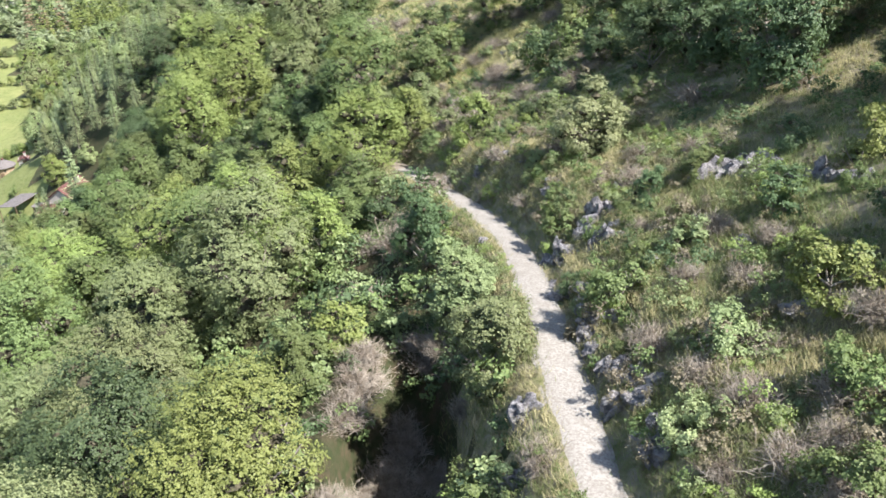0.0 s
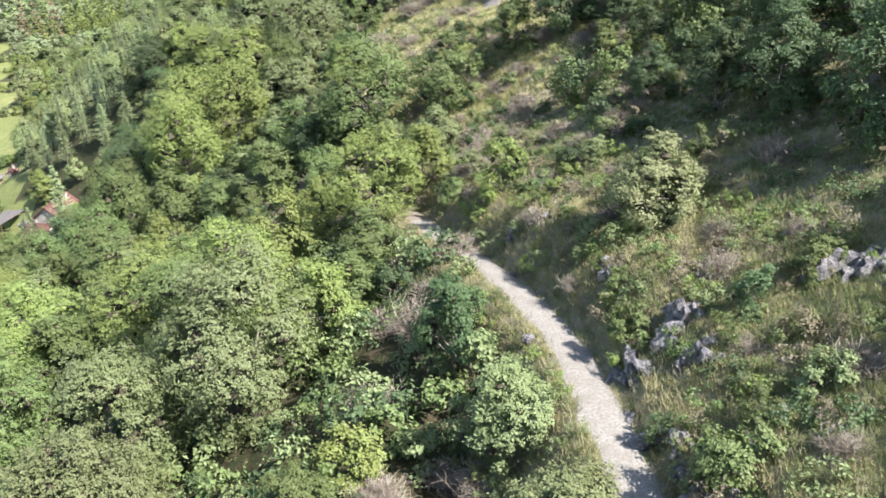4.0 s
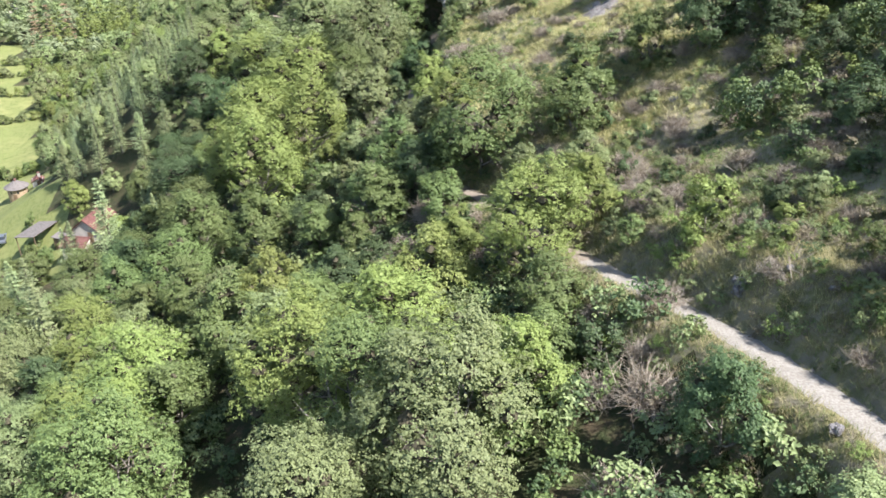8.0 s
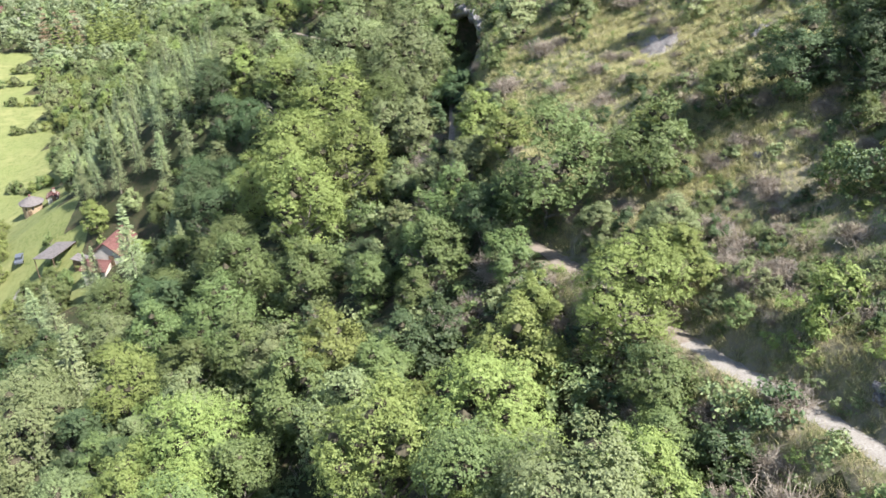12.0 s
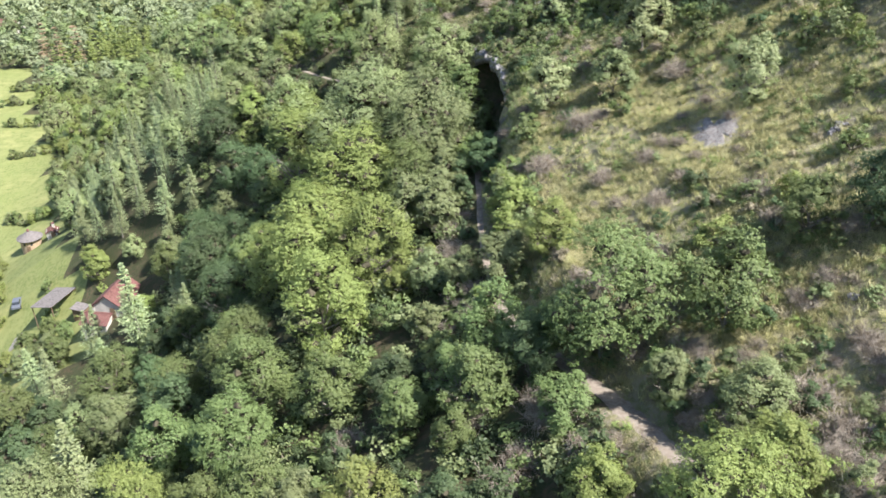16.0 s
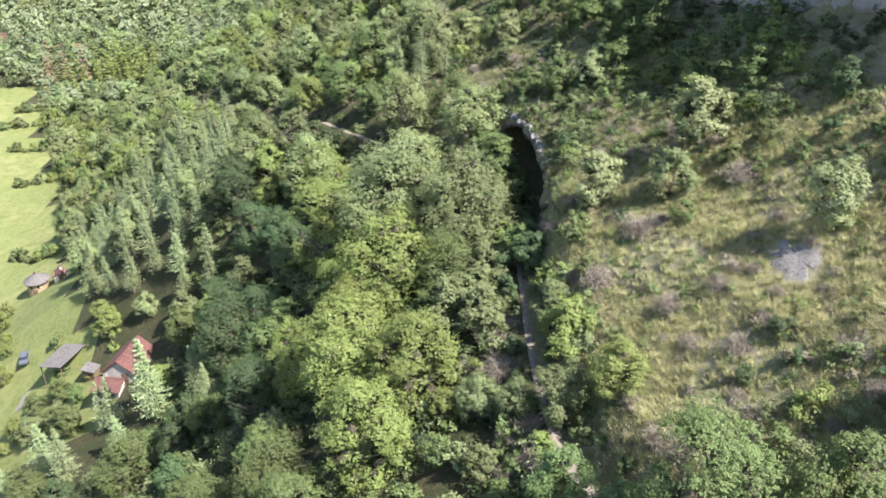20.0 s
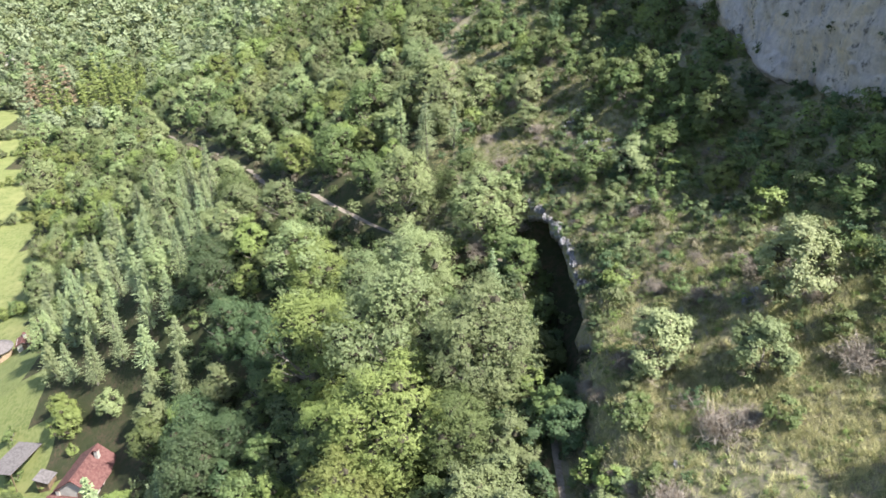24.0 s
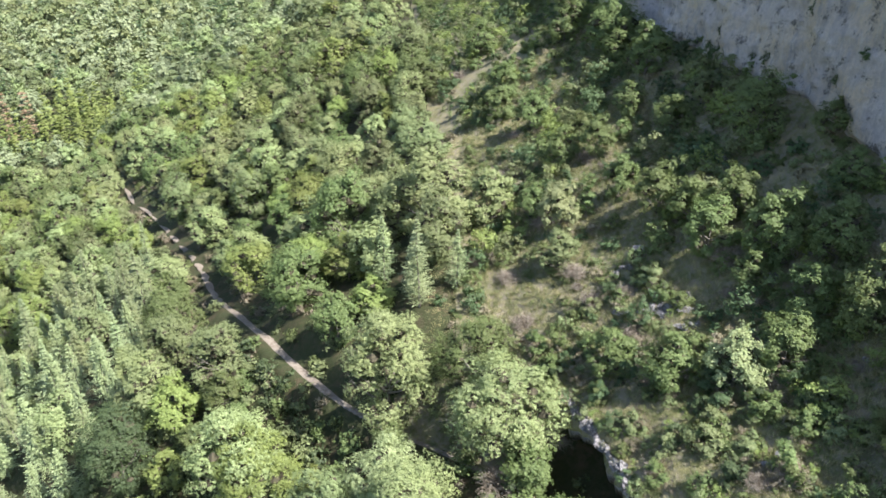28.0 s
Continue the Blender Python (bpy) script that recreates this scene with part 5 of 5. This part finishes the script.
gabled_house(-77.2, 144.6, -8, 7.0, 5.8, 2.2, 2.3, WHITEWASH, "Small pale house with a steep red tiled roof")
gabled_house(-79.4, 140.8, 84, 4.4, 4.2, 2.2, 0.9, WHITEWASH, "Low annex with a red tiled roof beside the house")
gabled_house(-115.7, 196.9, 20, 2.6, 2.4, 1.9, 0.7, WHITEWASH, "Little white outhouse with a red roof")
gabled_house(-262, 466, 70, 14, 9, 4, 2.6, WHITEWASH, "Distant white farmhouse with a red roof")

# round dovecote
tower = new("dovecote")
tower.matrix_basis = pose(-122.0, 197.4, land_at(-122.0, 197.4)) @ Matrix.Diagonal((0.88, 0.88, 0.88, 1))
turn_a = np.arange(24) * 2 * np.pi / 24


def lathe(profile, m, name, parent, label=""):
    rr, zz = np.array(profile).T
    v = np.stack([rr[:, None] * np.cos(turn_a), rr[:, None] * np.sin(turn_a), np.repeat(zz[:, None], 24, 1)], -1).reshape(-1, 3)
    i = np.arange(len(rr) - 1)[:, None] * 24
    j = np.arange(24)[None, :]
    k = (j + 1) % 24
    return part(name, raw_mesh(name, v, np.stack([i + j, i + k, i + 24 + k, i + 24 + j], -1).reshape(-1, 4), [m]), parent, label)


lathe([(2.75, -2.0), (2.75, 3.7), (2.6, 3.8)], PLASTER, "wall", tower)
lathe([(2.5, 3.65), (3.4, 3.5), (3.45, 3.65), (0.5, 5.4), (0.05, 5.5)], ROOF_GREY, "roof", tower, "low grey conical roof")
lantern = lathe([(0.3, 5.2), (0.3, 5.8), (0.42, 5.82), (0.05, 6.2)], ROOF_RED, "lantern", tower, "small brick lantern on the roof")
for a in (-100, -60):
    block("window", tower, GLASS, (0.5, 0.16, 0.8), (2.74 * math.cos(radians(a)), 2.74 * math.sin(radians(a)), 2.6), (0, 0, a + 90))
block("door", tower, TIMBER, (1.0, 0.16, 2.0), (2.74 * math.cos(radians(-80)), 2.74 * math.sin(radians(-80)), 1.0), (0, 0, 10))
tagged(tower, "Round ochre dovecote with a grey conical roof on the lawn", "dovecote")

# open shed with a sheet roof
shed = new("open_shed")
shed.matrix_basis = pose(-94.5, 154.2, land_at(-94.5, 154.2), 0, 0, -14)
block("roof", shed, ROOF_GREY, (4.9, 7.4, 0.12), (0, 0, 2.9), (0, -9, 0), label="weathered grey sheet roof")
for sx in (-1, 1):
    for sy in (-1, 1):
        block("post", shed, TIMBER, (0.16, 0.16, 5.0), (sx * 2.2, sy * 3.4, 0.3 + 0.34 * sx))
for sx in (-1, 1):
    block("beam", shed, TIMBER, (0.14, 7.2, 0.18), (sx * 2.2, 0, 2.74 + 0.35 * sx))
block("back_wall", shed, TIMBER, (4.4, 0.1, 4.4), (0, 3.45, 0.3))
tagged(shed, "Open timber shed under a weathered grey sheet roof", "shed")

hut = new("garden_hut")
hut.matrix_basis = pose(-86.9, 149.0, land_at(-86.9, 149.0), 0, 0, -10)
block("wall", hut, TIMBER, (2.2, 2.0, 3.4), (0, 0, 0.3))
block("roof", hut, ROOF_GREY, (2.7, 2.5, 0.12), (0, 0, 2.1), (0, 8, 0))
tagged(hut, "Small brown timber hut beside the shed", "hut")

# a parked car
car = new("car")
car.matrix_basis = pose(-106.8, 161.5, land_at(-106.8, 161.5), 0, 0, 20)
block("body", car, CAR_PAINT, (1.7, 4.1, 0.62), (0, 0, 0.62), bevel=0.12)
block("cabin", car, GLASS, (1.5, 2.1, 0.55), (0, -0.15, 1.18), bevel=0.1, taper=(0.82, 0.75))
block("roof_panel", car, CAR_PAINT, (1.25, 1.5, 0.06), (0, -0.15, 1.46), bevel=0.02)
for sx in (-0.78, 0.78):
    for sy in (-1.3, 1.3):
        ring = np.linspace(0, 2 * np.pi, 15)[:-1]
        wv = np.concatenate([np.stack([np.full(14, o), 0.31 * np.cos(ring) * q, 0.31 * np.sin(ring) * q], 1) for o, q in ((-0.1, 0.2), (-0.1, 1), (0.1, 1), (0.1, 0.2))])
        ii, jj = np.arange(3)[:, None] * 14, np.arange(14)[None, :]
        part("wheel", raw_mesh("wheel", wv, np.stack([ii + jj, ii + (jj + 1) % 14, ii + 14 + (jj + 1) % 14, ii + 14 + jj], -1).reshape(-1, 4), [RUBBER]), car, "", pose(sx, sy, 0.31))
tagged(car, "Dark grey car parked on the grass by the hedge", "car")

# driveway
dv = np.linspace(0, 1, 40)
dx0 = -101.1 - 6.0 * dv - 5 * dv ** 2
dy0 = 153.2 - 8.7 * dv + 0.8 * np.sin(dv * 3)
dw = np.linspace(-1, 1, 5)
nx, ny = -np.gradient(dy0), np.gradient(dx0)
nl = np.hypot(nx, ny)
drx = dx0[:, None] + (nx / nl)[:, None] * dw * 1.5
dry_ = dy0[:, None] + (ny / nl)[:, None] * dw * 1.5
tagged(new("driveway", raw_mesh("driveway", np.stack([drx, dry_, land(drx, dry_) + 0.08], -1).reshape(-1, 3), grid_faces(40, 5), [GRAVEL], None, True)),
       "Pale gravel driveway curving through the yard", "driveway", kind="structure")

# garden bushes and hedges of the valley
for x, y, r, kind in ((-124.5, 186.8, 2.1, "light"), (-120.6, 178.0, 2.2, "light"), (-115.2, 169.6, 2, "light"), (-113.3, 166.1, 1.9, "light"), (-110.4, 158.5, 2.3, "light"), (-112.6, 154.9, 2.1, "light"),
                      (-87.8, 159.9, 2.5, "light"), (-98.8, 160.6, 1.7, "oak"), (-94.5, 152.6, 1.7, "oak"), (-92.8, 147.6, 2.1, "light"), (-91.9, 146.4, 2.2, "oak"), (-87.3, 149.3, 1.6, "light"), (-95.8, 143.9, 2.7, "oak"),
                      (-98.4, 140.5, 2.4, "light"), (-87.7, 143.8, 2, "oak"), (-84.2, 133.8, 3, "oak"), (-84.0, 153.5, 1.3, "light"), (-86.9, 136.1, 2.8, "grey"), (-93.0, 137.2, 3, "grey"), (-101.4, 136.8, 3.1, "light")):
    plant(kind, x, y, r, r < 1.7)
for x, y, r in ((-70.4, 132.9, 1.9), (-76.5, 130.8, 2)):
    fir(x, y, r)
rng = random.Random(31)
for ax, ay, bx_, by_, n in ((-186, 307, -160, 309, 9), (-168, 275, -150, 280, 7), (-200, 331, -178, 340, 9), (-143, 224, -126, 217, 7), (-205, 352, -190, 356, 6)):
    for q in range(n):
        u = (q + rng.uniform(0, 0.6)) / n
        plant(rng.choice(("oak", "grey", "light")), ax + (bx_ - ax) * u, ay + (by_ - ay) * u + rng.uniform(-1, 1), rng.uniform(1.3, 2.4), False)

# bushes that cling to the cliff
for q in range(34):
    y, h = 124 + q * 2.3 + random.uniform(-0.8, 0.8), random.choice((2.5, 4, 5.5, 7, 8.5, 10, 11.5, 13))
    row = min(int((y - 80) / 0.34), len(cy) - 1)
    step = int(np.clip(np.searchsorted(qz[row] - base_z[row], h), 0, len(ch) - 1))
    b = plant("dark", float(qx[row, step]) + 0.1, y, random.uniform(0.35, 0.85), True)
    b.location.z = float(base_z[row]) + h
    tagged(b, "Small dark bush clinging to the cliff face", "bush", "bushes on the cliff")
